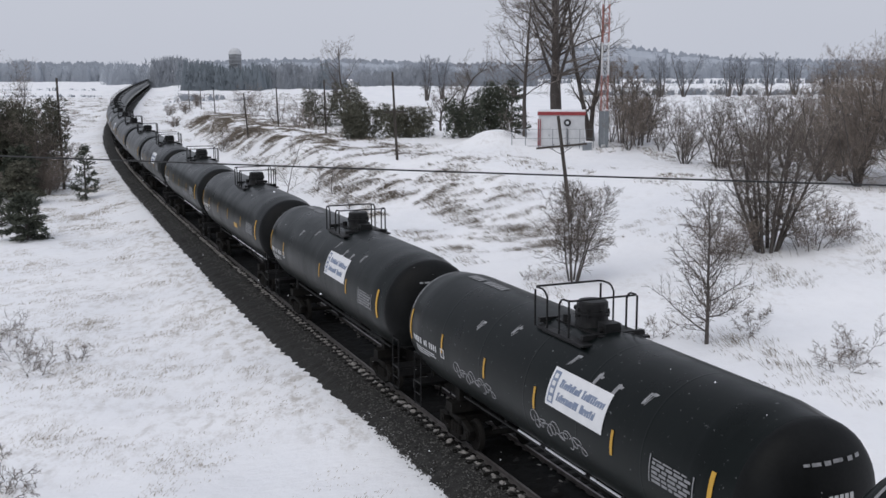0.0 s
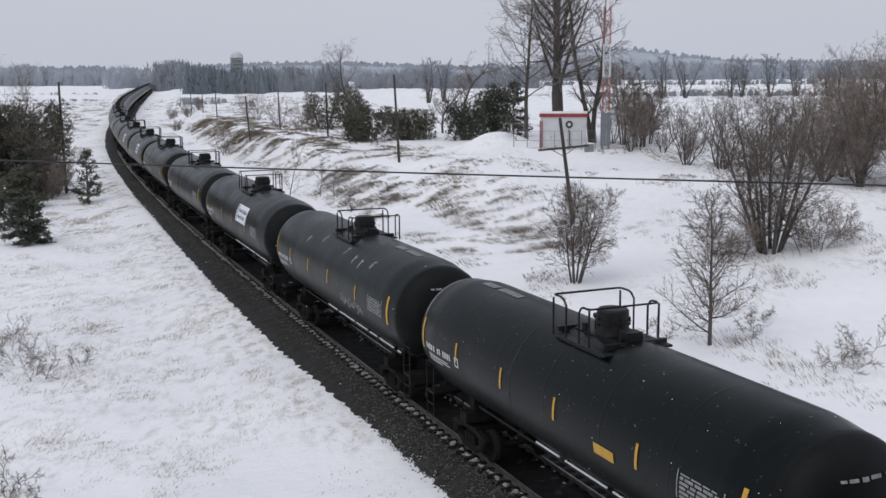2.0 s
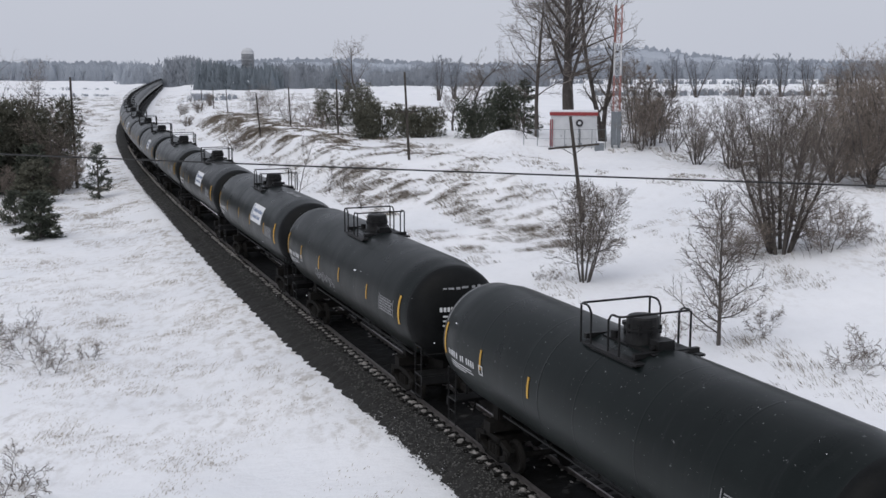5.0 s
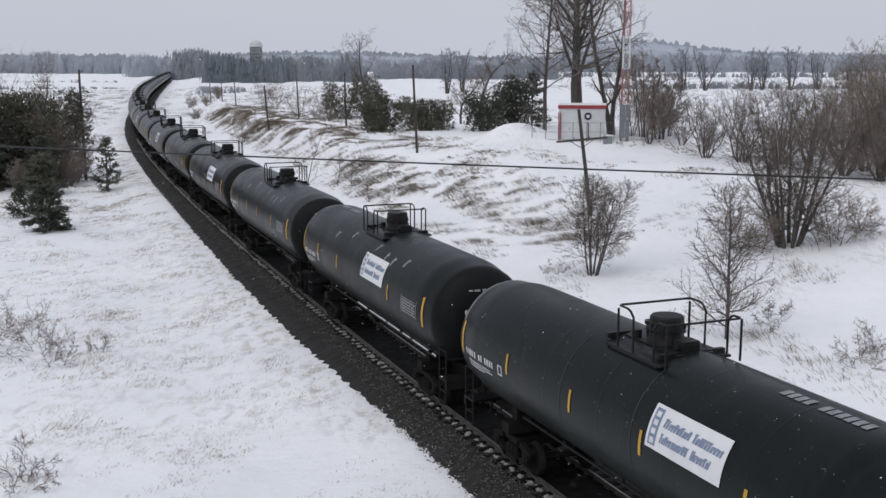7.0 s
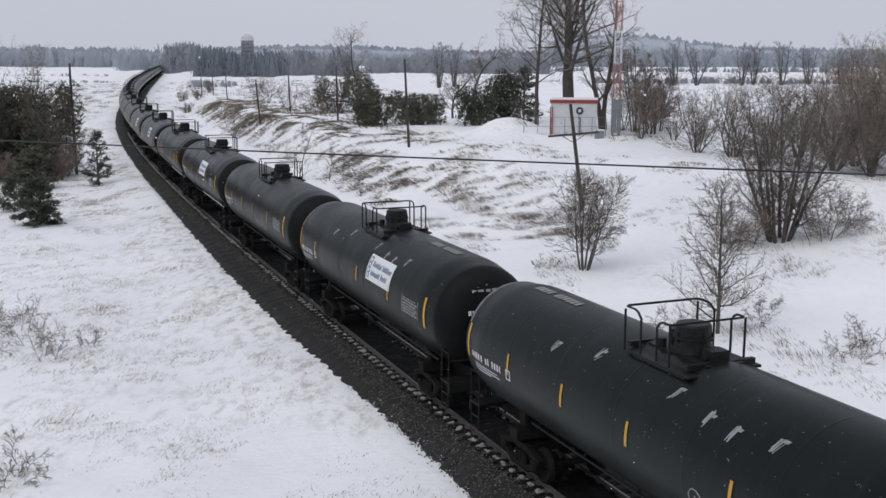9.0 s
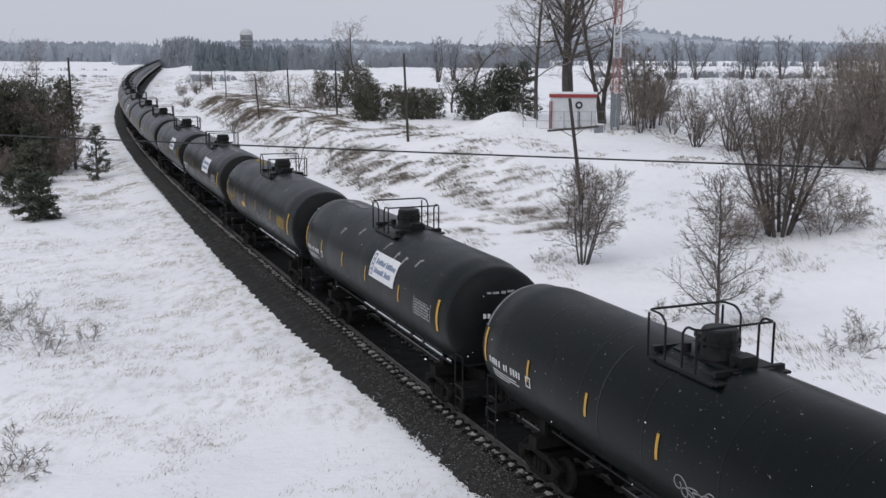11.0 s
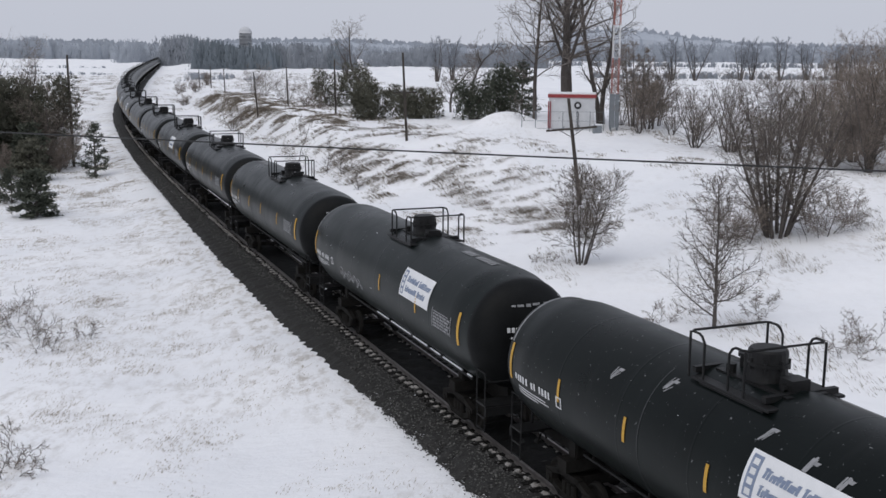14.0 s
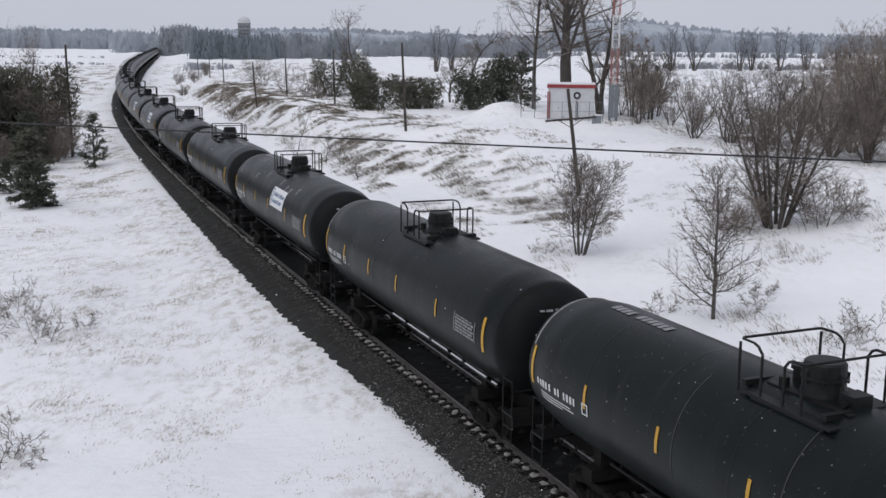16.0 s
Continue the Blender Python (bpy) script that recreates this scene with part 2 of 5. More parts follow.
def from_arrays(name, verts, faces):
    me = bpy.data.meshes.new(name)
    me.from_pydata(verts, [], faces)
    me.update()
    return me


# ---- ground: one sheet of snow to the horizon ----
def spread(lo, hi, mid, step, grow):
    """Coordinates that lie step apart round mid and thin out towards lo and hi."""
    right, left, d = [mid], [mid], step
    while right[-1] < hi:
        right.append(right[-1] + step * max(1.0, (right[-1] - mid) * grow))
    while left[-1] > lo:
        left.append(left[-1] - step * max(1.0, (mid - left[-1]) * grow))
    return np.array(left[:0:-1] + right)


def make_ground():
    xs, ys = spread(-3500, 3500, -5, 0.6, 0.036), spread(-150, 4500, 60, 0.6, 0.032)
    X, Y = np.meshgrid(xs, ys)
    S, O = along(X, Y)
    Z = ground_z(X, Y)
    n1 = np.array([noise.fractal(Vector((x * 0.12, y * 0.12, 3.0)), 1.0, 2.1, 4) for x, y in zip(X.ravel(), Y.ravel())]).reshape(X.shape)
    n2 = np.array([noise.noise(Vector((x * 0.75 + 0.25 * y, y * 0.42 - 0.2 * x, 7.0))) for x, y in zip(X.ravel(), Y.ravel())]).reshape(X.shape)
    # wind-combed rows of tufts that run down the bank
    n3 = np.array([noise.noise(Vector((u * 0.95 + v * 0.30, v * 0.34, 2.0))) for u, v in zip(S.ravel(), O.ravel())]).reshape(X.shape)
    clear = smooth(2.5, 4.5, abs(O))
    bank = smooth(11.8, 14, O) * (1 - smooth(24, 40, O)) * smooth(28, 60, S) * (1 - smooth(190, 260, S))
    Z = Z + clear * (0.14 * n1 + 0.035 * n2 + bank * (0.35 * n1 + 0.15 * n2 + 0.30 * n3))
    far = np.hypot(X, Y)
    Z = Z + smooth(250, 900, far) * 1.2 * n1
    nx, ny = len(xs), len(ys)
    verts = np.stack([X.ravel(), Y.ravel(), Z.ravel()], 1)
    idx = np.arange(nx * ny).reshape(ny, nx)
    faces = np.stack([idx[:-1, :-1].ravel(), idx[:-1, 1:].ravel(), idx[1:, 1:].ravel(), idx[1:, :-1].ravel()], 1)
    me = from_arrays("ground", verts.tolist(), faces.tolist())
    me.shade_smooth()
    me.materials.append(SNOW)
    share = 0.05 + 0.38 * bank * smooth(0.02, 0.35, n3 + 0.35 * n1) + 0.34 * smooth(-2.6, -4, O) * (1 - smooth(-14, -34, O)) * smooth(-0.1, 0.3, n1 + 0.12)
    share = share + 0.30 * smooth(14, 20, O) * (1 - smooth(34, 60, O)) * (1 - bank) * smooth(0.05, 0.3, n1)
    share = share + 0.60 * smooth(-2.2, -2.6, O) * (1 - smooth(-3.4, -5.4, O)) * smooth(-0.4, 0.2, n1)
    at = me.attributes.new("grass", "FLOAT", "POINT")
    at.data.foreach_set("value", np.clip(share, 0, 0.85).astype(np.float32).ravel())
    ob = new("ground", me)
    return tagged(ob, "wind-crusted white snow over rough grassland", "snow field", kind="structure")


GROUND = make_ground()
_me = GROUND.data

TREE = bvhtree.BVHTree.FromPolygons([v.co for v in _me.vertices], [p.vertices for p in _me.polygons])


def floor_at(x, y):
    hit = TREE.ray_cast(Vector((x, y, 60)), Vector((0, 0, -1)))[0]
    return hit.z if hit else float(ground_z(x, y))


# ---- track ----
def sweep(name, prof, s_list, closed=True):
    """A profile of (offset, height) carried along the track."""
    verts, faces, k = [], [], len(prof)
    for s in s_list:
        for o, z in prof:
            verts.append([float(v) for v in track(s, o, z)])
    for i in range(len(s_list) - 1):
        for j in range(k if closed else k - 1):
            a, b = i * k + j, i * k + (j + 1) % k
            faces.append((a, b, b + k, a + k))
    return from_arrays(name, verts, faces)


def make_track():
    bed_s = list(np.arange(-60, 60, 0.24)) + list(np.arange(60, 140, 0.45)) + list(np.arange(140, 1500, 6.0))
    prof = [(-3.4, -1.0), (-3.0, -0.76), (-2.5, -0.45), (-2.1, -0.24), (-1.75, -0.17), (-1.4, -0.15), (-0.95, -0.16), (0, -0.16), (0.95, -0.16), (1.5, -0.16),
            (2.0, -0.24), (2.5, -0.44), (3.0, -0.76), (3.5, -1.0)]
    me = sweep("roadbed", prof, bed_s, False)
    rng = random.Random(4)
    for k, v in enumerate(me.vertices):
        j, s = k % len(prof), bed_s[k // len(prof)]
        v.co.z += rng.uniform(-0.035, 0.035) * (2.0 if j in (1, 2, 3) else 1.0)
        v.co.x += rng.uniform(-0.03, 0.03)
        if j < 4:
            out = float(np.interp(s, (3, 16, 30, 46, 60), (0, 0.38, 0.38, 0.2, 0)))
            h = float(np.interp(s, SG, HEAD))
            v.co.x, v.co.y = v.co.x - out * math.cos(h), v.co.y + out * math.sin(h)
    me.materials.append(BED)
    bed = tagged(new("track_bed", me), "dark grey crushed-stone ballast of a railway track", "track bed", kind="structure")
    # strip between the rails, coloured for oil and under-train shade
    core = sweep("oily_shaded_core", [(o, -0.128) for o in np.linspace(-0.66, 0.66, 7)], list(np.arange(-60, 150, 0.26)) + list(np.arange(150, 1500, 6.0)), False)
    for v in core.vertices:
        v.co.z += rng.uniform(-0.022, 0.028)
    hang("oily_shaded_stone_core", core, OIL_SHADE, bed, "stone between the rails, black with oil and painted shade")
    rail_s = list(np.arange(-60, 200, 2.0)) + list(np.arange(200, 1500, 10.0))
    for o in (-0.755, 0.755):
        rp = [(o - 0.07, -0.16), (o + 0.07, -0.16), (o + 0.07, -0.145), (o + 0.012, -0.125), (o + 0.012, -0.045), (o + 0.036, -0.035), (o + 0.036, -0.006),
              (o + 0.026, 0.0), (o - 0.026, 0.0), (o - 0.036, -0.006), (o - 0.036, -0.035), (o - 0.012, -0.045), (o - 0.012, -0.125), (o - 0.07, -0.145)]
        hang("rail", sweep("rail", rp, rail_s), RAIL, bed, "worn steel rail")
    return bed


BEDOB = make_track()


# ---- tank cars ----
R, ZC, HALF, MID = 1.72, 3.09, 7.80, -0.16
MESH = {}


def cached(key, build):
    if key not in MESH:
        bm = bmesh.new()
        build(bm)
        me = bpy.data.meshes.new(key)
        bm.to_mesh(me)
        bm.free()
        MESH[key] = me
    return MESH[key]


def shell_r(x):
    """The shell draws in a little towards its heads."""
    return R - 0.11 * float(smooth(6.7, 7.85, abs(x - MID)))


def head_profile():
    return [(-HALF - 0.78 * math.cos(math.pi / 2 * k / 8), max(0.02, (R - 0.11) * math.sin(math.pi / 2 * k / 8) ** 0.9)) for k in range(9)]


def b_tank(bm):
    """The shell with its rear head."""
    prof = head_profile() + [(x, shell_r(x + MID)) for x in (-7.6, -7.35, -7.1, -6.85, -6.6)]
    for w in (-5.1, -2.55, 0.0, 2.55, 5.1):
        prof += [(w - 0.2, R), (w - 0.05, R), (w - 0.03, R), (w - 0.012, R + 0.0025), (w + 0.012, R + 0.0025), (w + 0.03, R), (w + 0.05, R), (w + 0.2, R)]
    prof += [(x, shell_r(x + MID)) for x in (6.6, 6.85, 7.1, 7.35, 7.6)] + [(HALF - 0.02, R - 0.11), (HALF, R - 0.114), (HALF + 0.01, R - 0.16)]
    lathe(bm, prof, 44)
    bmesh.ops.translate(bm, vec=(MID, 0, ZC), verts=bm.verts)


def b_head(bm):
    prof = [(HALF - 0.05, R - 0.13), (HALF + 0.0, R - 0.108)] + [(-a, r) for a, r in head_profile()[7::-1]]
    lathe(bm, prof, 44)
    bmesh.ops.translate(bm, vec=(MID, 0, ZC), verts=bm.verts)


def skin(bm, x0, x1, a0, a1, r=R + 0.010, nx=6, na=6, thick=0.006, slant=0.0):
    """A plate that lies on the tank; angles in degrees from straight down towards the -y side."""
    grid = []
    for rr in (r, r + thick):
        g = []
        for i in range(nx + 1):
            for j in range(na + 1):
                a = radians(a0 + (a1 - a0) * j / na)
                x = x0 + (x1 - x0) * i / nx + slant * j / na
                q = rr - R + shell_r(x)
                g.append(bm.verts.new((x, -q * math.sin(a), ZC - q * math.cos(a))))
        grid.append(g)
    w = na + 1
    for i in range(nx):
        for j in range(na):
            q = [i * w + j, (i + 1) * w + j, (i + 1) * w + j + 1, i * w + j + 1]
            bm.faces.new([grid[1][k] for k in q])
    edge = [i * w for i in range(nx + 1)] + [nx * w + j for j in range(1, w)] + [i * w + na for i in range(nx - 1, -1, -1)] + [j for j in range(na - 1, 0, -1)]
    for a, b in zip(edge, edge[1:] + edge[:1]):
        bm.faces.new((grid[0][a], grid[0][b], grid[1][b], grid[1][a]))


def headpatch(bm, y0, y1, z0, z1):
    """A plate on the front head, seen end-on."""
    def onhead(y, z):
        rr = min(0.999, math.hypot(y, z - ZC) / (R - 0.11))
        return HALF + MID + 0.80 * math.sqrt(max(0, 1 - rr ** (2 / 0.9))) + 0.004
    vs = [[bm.verts.new((onhead(y, z), y, z)) for z in np.linspace(z0, z1, 3)] for y in np.linspace(y0, y1, 5)]
    for a, b in zip(vs, vs[1:]):
        for k in range(2):
            bm.faces.new((a[k], b[k], b[k + 1], a[k + 1]))
    r = bmesh.ops.extrude_face_region(bm, geom=list(bm.faces)[-8:])
    bmesh.ops.translate(bm, vec=(0.006, 0, 0), verts=[v for v in r["geom"] if isinstance(v, bmesh.types.BMVert)])


def lettering(rng, x0, x1, a0, a1, bm):
    """Bars in place of stencilled letters."""
    x = x0
    while x < x1 - 0.05:
        w = rng.uniform(0.06, 0.10)
        skin(bm, x, min(x + w, x1), a0, a1 - rng.choice((0, 0, 0.8)), nx=1, na=2)
        x += w + rng.choice((0.06, 0.07, 0.09, 0.2))


def b_marks(bm):
    rng = random.Random(5)
    lettering(rng, -7.5, -5.55, 82, 88, bm)
    for a in (77, 74.5, 72):
        skin(bm, -7.3, -7.3 + rng.uniform(0.9, 1.6), a, a + 0.9, nx=3, na=1)
    skin(bm, -5.3, -5.05, 80, 81, nx=1, na=1), skin(bm, -5.3, -5.05, 88, 89, nx=1, na=1)
    skin(bm, -5.3, -5.26, 80, 89, nx=1, na=2), skin(bm, -5.09, -5.05, 80, 89, nx=1, na=2)


def b_headmarks(bm):
    rng = random.Random(8)
    y = -0.72
    for k in range(10):
        if k != 4:
            headpatch(bm, y, y + 0.085, 3.33, 3.47)
        y += 0.125
    for z in (3.15, 3.0, 2.85):
        y = -0.62
        for w in (0.26, 0.30, 0.22):
            headpatch(bm, y, y + w, z, z + 0.055)
            y += w + 0.06


def b_headscuff(bm):
    rng = random.Random(18)
    y = -0.55
    while y < 0.75:
        w = rng.uniform(0.08, 0.3)
        headpatch(bm, y, y + w, 4.02 + rng.uniform(-0.02, 0.02), 4.06 + rng.uniform(0, 0.04))
        y += w + rng.uniform(0.02, 0.14)


def b_datapanel(bm):
    rng = random.Random(6)
    for k, a in enumerate((99, 96, 93, 90, 87, 84)):
        x = 5.35
        while x < 6.5:
            w = rng.uniform(0.10, 0.34)
            skin(bm, x, min(6.6, x + w), a, a + (1.9 if k else 1.0), nx=1, na=1)
            x += w + 0.05
    for x in (5.25, 6.65):
        skin(bm, x, x + 0.03, 83, 102, nx=1, na=4)


def b_topstencil(bm):
    rng = random.Random(9)
    x = -6.6
    for k in range(11):
        if k != 4:
            skin(bm, x, x + 0.15, 172, 181, nx=1, na=3)
        x += 0.21


def b_banner(bm):
    skin(bm, 0.74, 3.22, 95, 125.5, nx=10, na=10)


def b_banner_ink(bm):
    rng = random.Random(3)
    r = R + 0.019
    skin(bm, 0.82, 1.08, 97.5, 123, r, 2, 8, 0.003)
    # two lines of two words each: a tall first letter, then close-set low ones
    for a, words in ((112, ((1.20, 2.08), (2.18, 3.08))), (101.5, ((1.20, 2.14), (2.24, 2.84)))):
        for x0, x1 in words:
            x = x0
            while x < x1:
                w = rng.uniform(0.055, 0.085)
                h = 6.6 if x == x0 else rng.choice((4.4, 4.6, 4.8, 6.0))
                skin(bm, x, min(x + w, x1), a, a + h, r, 1, 2, 0.003, 0.04)
                skin(bm, x, min(x + w + 0.03, x1), a + rng.choice((0, 2.0, h - 1.3)), a + h, r - 0.001, 1, 1, 0.003, 0.04)
                x += w + rng.choice((0.016, 0.02, 0.024))


def b_banner_logo(bm):
    r = R + 0.024
    for a in (98.8, 105, 111, 117):
        skin(bm, 0.88, 1.02, a, a + 3.8, r, 2, 3, 0.003)


def b_stripe(bm):
    skin(bm, -0.045, 0.045, 85, 103, nx=1, na=6)


def b_endstripe(bm):
    skin(bm, 7.045, 7.155, 78, 111, nx=1, na=10)


def b_rearstripe(bm):
    skin(bm, -7.905, -7.795, 78, 111, nx=1, na=10)


def b_placard(bm):
    skin(bm, -0.4, 0.4, 79, 87, nx=4, na=4)


def b_platform(bm):
    box(bm, (-0.1, 0.78, 4.62), (2.3, 0.42, 0.06))
    bmesh.ops.bevel(bm, geom=list(bm.edges), offset=0.012, segments=1, affect="EDGES")


def b_platform_beam(bm):
    box(bm, (0, 0, 4.74), (0.12, 1.7, 0.12))


def b_saddle(bm):
    box(bm, (-0.1, 0.88, 4.50), (1.9, 0.12, 0.20))


def b_bolt(bm):
    rod(bm, (0.40, 0, 5.02), (0.40, 0, 5.22), 0.03)


def rail_frame(bm, top, run, y1=0.95):
    """A bar across the car whose ends turn along it and bend down to the walkway."""
    z0, c = 4.66, 0.07
    pts = [(run, -y1, z0), (run, -y1, top - 0.16), (run * 0.8, -y1, top - 0.04), (run * 0.6, -y1, top), (c * (1 if run > 0 else -1), -y1, top), (0, -y1 + c, top)]
    pipe(bm, pts + [(x, -y, z) for x, y, z in pts[::-1]], 0.027)


def b_railframe(bm):
    rail_frame(bm, 5.54, 0.46)


def b_railframe_tall(bm):
    rail_frame(bm, 5.60, 0.62)


def b_railpost(bm):
    rod(bm, (0, 0, 4.60), (0, 0, 5.53), 0.027, 8)


def b_manway(bm):
    lathe(bm, [(4.66, 0.46), (4.90, 0.40), (5.08, 0.37), (5.08, 0.43), (5.14, 0.43), (5.15, 0.39), (5.36, 0.38), (5.40, 0.34), (5.41, 0.05)], 20, "Z")


def b_valves(bm):
    rod(bm, (-0.74, 0.1, 4.6), (-0.74, 0.1, 5.02), 0.13, 12)
    rod(bm, (-0.74, 0.1, 5.02), (-0.74, 0.1, 5.10), 0.17, 12)
    rod(bm, (-0.62, -0.36, 4.6), (-0.62, -0.36, 4.96), 0.10, 10)
    box(bm, (0.78, 0.0, 4.88), (0.36, 0.42, 0.26))
    rod(bm, (0.78, -0.3, 4.84), (0.78, 0.3, 4.84), 0.07, 8)
    box(bm, (0.1, 0, 4.72), (2.1, 0.95, 0.12))


def b_siderail(bm):
    pipe(bm, [(-5.0, -1.08, 1.62), (6.9, -1.08, 1.62)], 0.035, 8)


def b_siderail_snow(bm):
    rng = random.Random(11)
    x = -1.6
    while x < 6.6:
        w = rng.uniform(0.5, 2.0)
        rod(bm, (x, -1.08, 1.675), (min(6.8, x + w), -1.08, 1.675), 0.028, 7)
        x += w + rng.uniform(0.05, 0.5)


def b_sillbrackets(bm):
    for x in (-4.6, -2.3, 0.0, 2.3, 4.6):
        for y in (-1, 1):
            pipe(bm, [(x, y * 1.08, 1.62), (x, y * 1.02, 2.0)], 0.03)
    pipe(bm, [(-5.0, 1.08, 1.62), (6.9, 1.08, 1.62)], 0.035, 8)
    rod(bm, (-6.0, 0, 1.15), (6.0, 0, 1.15), 0.06, 8)
    rod(bm, (-1.5, 0.3, 1.1), (-0.7, 0.3, 1.1), 0.2, 12)
    rod(bm, (1.0, -0.3, 1.2), (1.9, -0.3, 1.2), 0.24, 12)
    rod(bm, (0, 0, 0.75), (0, 0, 1.6), 0.14, 10)


def b_draft(bm):
    for e in (1,):
        box(bm, (e * 6.9, 0, 1.02), (3.3, 0.36, 0.40))
        box(bm, (e * 6.4, 0, 1.5), (2.2, 0.5, 0.7))
        box(bm, (e * 5.75, 0, 1.12), (0.42, 2.5, 0.30))
        for y in (-1, 1):
            box(bm, (e * 5.75, y * 0.92, 1.62), (0.36, 0.05, 1.0))
            box(bm, (e * 5.75, y * 0.78, 1.7), (0.30, 0.40, 0.85))


def b_endgear(bm):
    for e in (1,):
        box(bm, (e * 8.05, 0, 1.27), (0.62, 2.7, 0.05))
        box(bm, (e * 8.36, 0, 1.12), (0.05, 2.7, 0.25))
        for y in (-1.33, 1.33):
            pipe(bm, [(e * 7.75, y, 1.25), (e * 7.75, y, 2.2), (e * 8.3, y, 2.2), (e * 8.3, y, 1.25)], 0.025)
            for z in (0.55, 0.9):
                rod(bm, (e * 7.78, y, z), (e * 8.28, y, z), 0.022)
            for x in (7.78, 8.28):
                rod(bm, (e * x, y, 0.5), (e * x, y, 1.25), 0.022)
        pipe(bm, [(e * 8.3, -1.33, 1.95), (e * 8.3, 1.33, 1.95)], 0.022)


def b_coupler(bm):
    for e in (1,):
        box(bm, (e * 8.72, 0, 0.88), (0.6, 0.16, 0.2))
        box(bm, (e * 9.0, e * 0.04, 0.88), (0.22, 0.30, 0.30))
        pipe(bm, [(e * 8.5, 0.35, 0.85), (e * 8.7, 0.33, 0.5), (e * 9.08, 0.2, 0.42)], 0.03)


def b_brakewheel(bm):
    lathe(bm, [(-8.52, 0.26), (-8.50, 0.29), (-8.47, 0.29), (-8.45, 0.26)], 18)
    bmesh.ops.translate(bm, vec=(0, -0.75, 2.0), verts=bm.verts)
    rod(bm, (-8.46, -0.75, 2.0), (-8.2, -0.75, 2.0), 0.04)
    rod(bm, (-8.25, -0.75, 1.2), (-8.25, -0.75, 2.1), 0.04)


def b_sideframe(bm):
    # cast frame: sloping arms over two journal boxes
    for x0, z0, x1, z1 in ((-1.05, 0.62, -0.45, 0.78), (0.45, 0.78, 1.05, 0.62), (-0.95, 0.46, -0.4, 0.26), (0.4, 0.26, 0.95, 0.46), (-0.45, 0.80, 0.45, 0.80), (-0.42, 0.24, 0.42, 0.24)):
        d = Vector((x1 - x0, 0, z1 - z0))
        m = Matrix.Translation(((x0 + x1) / 2, 0, (z0 + z1) / 2)) @ Matrix.Rotation(-math.atan2(d.z, d.x), 4, "Y")
        box(bm, (0, 0, 0), (d.length + 0.12, 0.16, 0.15), m)
    for x in (-0.89, 0.89):
        box(bm, (x, 0, 0.50), (0.30, 0.22, 0.28))
        rod(bm, (x, -0.14, 0.46), (x, 0.14, 0.46), 0.10, 10)
    for x in (-0.22, 0.0, 0.22):
        rod(bm, (x, 0, 0.28), (x, 0, 0.62), 0.09, 8)


def b_bolster(bm):
    box(bm, (0, 0, 0.70), (0.42, 2.0, 0.26))


def b_wheelset(bm):
    rod(bm, (0, -1.05, 0), (0, 1.05, 0), 0.09, 10)
    for e in (-1, 1):
        n0 = len(bm.verts)
        lathe(bm, [(e * 0.69, 0.40), (e * 0.70, 0.47), (e * 0.73, 0.485), (e * 0.75, 0.46), (e * 0.83, 0.45), (e * 0.84, 0.40), (e * 0.80, 0.36), (e * 0.79, 0.16), (e * 0.84, 0.13), (e * 0.84, 0.02)], 24, "Y")
        for k in range(3):
            a = 2 * math.pi * k / 3
            rod(bm, (0.25 * math.cos(a), e * 0.79, 0.25 * math.sin(a)), (0.25 * math.cos(a), e * 0.81, 0.25 * math.sin(a)), 0.045, 6)


def b_rimfrost(bm):
    skin(bm, -7.99, -7.93, 112, 196, R + 0.002, 1, 16, 0.004)


def b_seam(bm):
    skin(bm, -0.012, 0.012, 50, 150, R + 0.003, 1, 20, 0.004)


def b_scuffs(bm):
    """Hooked smears of rubbed-off dirt, ragged at their ends."""
    rng = random.Random(21)
    for x in (-3.4, -1.7, 1.3, 2.5, 3.3, 4.4):
        a = rng.uniform(121, 133)
        for k in range(5):
            w, l = rng.uniform(0.02, 0.05), rng.uniform(5, 11)
            o, up = rng.uniform(-0.06, 0.06), rng.uniform(-2, 2)
            skin(bm, x + o, x + o + w, a + up, a + up + l, R + 0.002 + 0.0004 * k, 1, 3, 0.002, rng.uniform(0.06, 0.16))
        skin(bm, x + 0.08, x + 0.24, a + 7, a + 9.5, R + 0.005, 2, 2, 0.002, 0.05)


def b_scrawl(bm):
    """Looping paint strokes on the lower side."""
    rng = random.Random(31)
    x, a, h, da = 0.0, 60.0, 0.0, 0.0
    last = None
    for k in range(150):
        f = k / 150
        px_, pa = 2.6 * f + 0.16 * math.sin(k * 0.55), 76 + 6 * math.sin(k * 0.55 + 1.5) * (0.6 + 0.4 * math.sin(k * 0.13)) + 3 * math.sin(k * 0.21)
        r, ang = R + 0.006, radians(pa)
        p = Vector((px_, -r * math.sin(ang), ZC - r * math.cos(ang)))
        if last is not None and k % 37 > 2:
            rod(bm, last, p, 0.014, 4)
        last = p


STRIPES = (-5.2, -2.4, 0.4, 3.85)
STRIPES_OF = {7: (-4.75, -1.4, 1.6, 5.0)}
GONE = {1: (1,), 5: (2, 3), 8: (2,), 10: (1,), 15: (0, 1)}
BANNERS = {0, 1, 4, 7, 8, 10, 12, 14, 15, 18, 21, 22, 25, 28, 29, 33, 36, 40, 41, 45}
OCHRES = {13, 24, 31}
WHEELS = {}
# the dome's place along its car, where it is not in the middle
DOME = {0: 0.16, 1: 0.18, 2: 0.16, 3: -0.06, 4: 0.73, 7: -0.10, 8: 0.02, 9: 0.22, 12: 0.24, 13: -0.65, 14: -0.13, 15: 0.24, 16: 0.20}


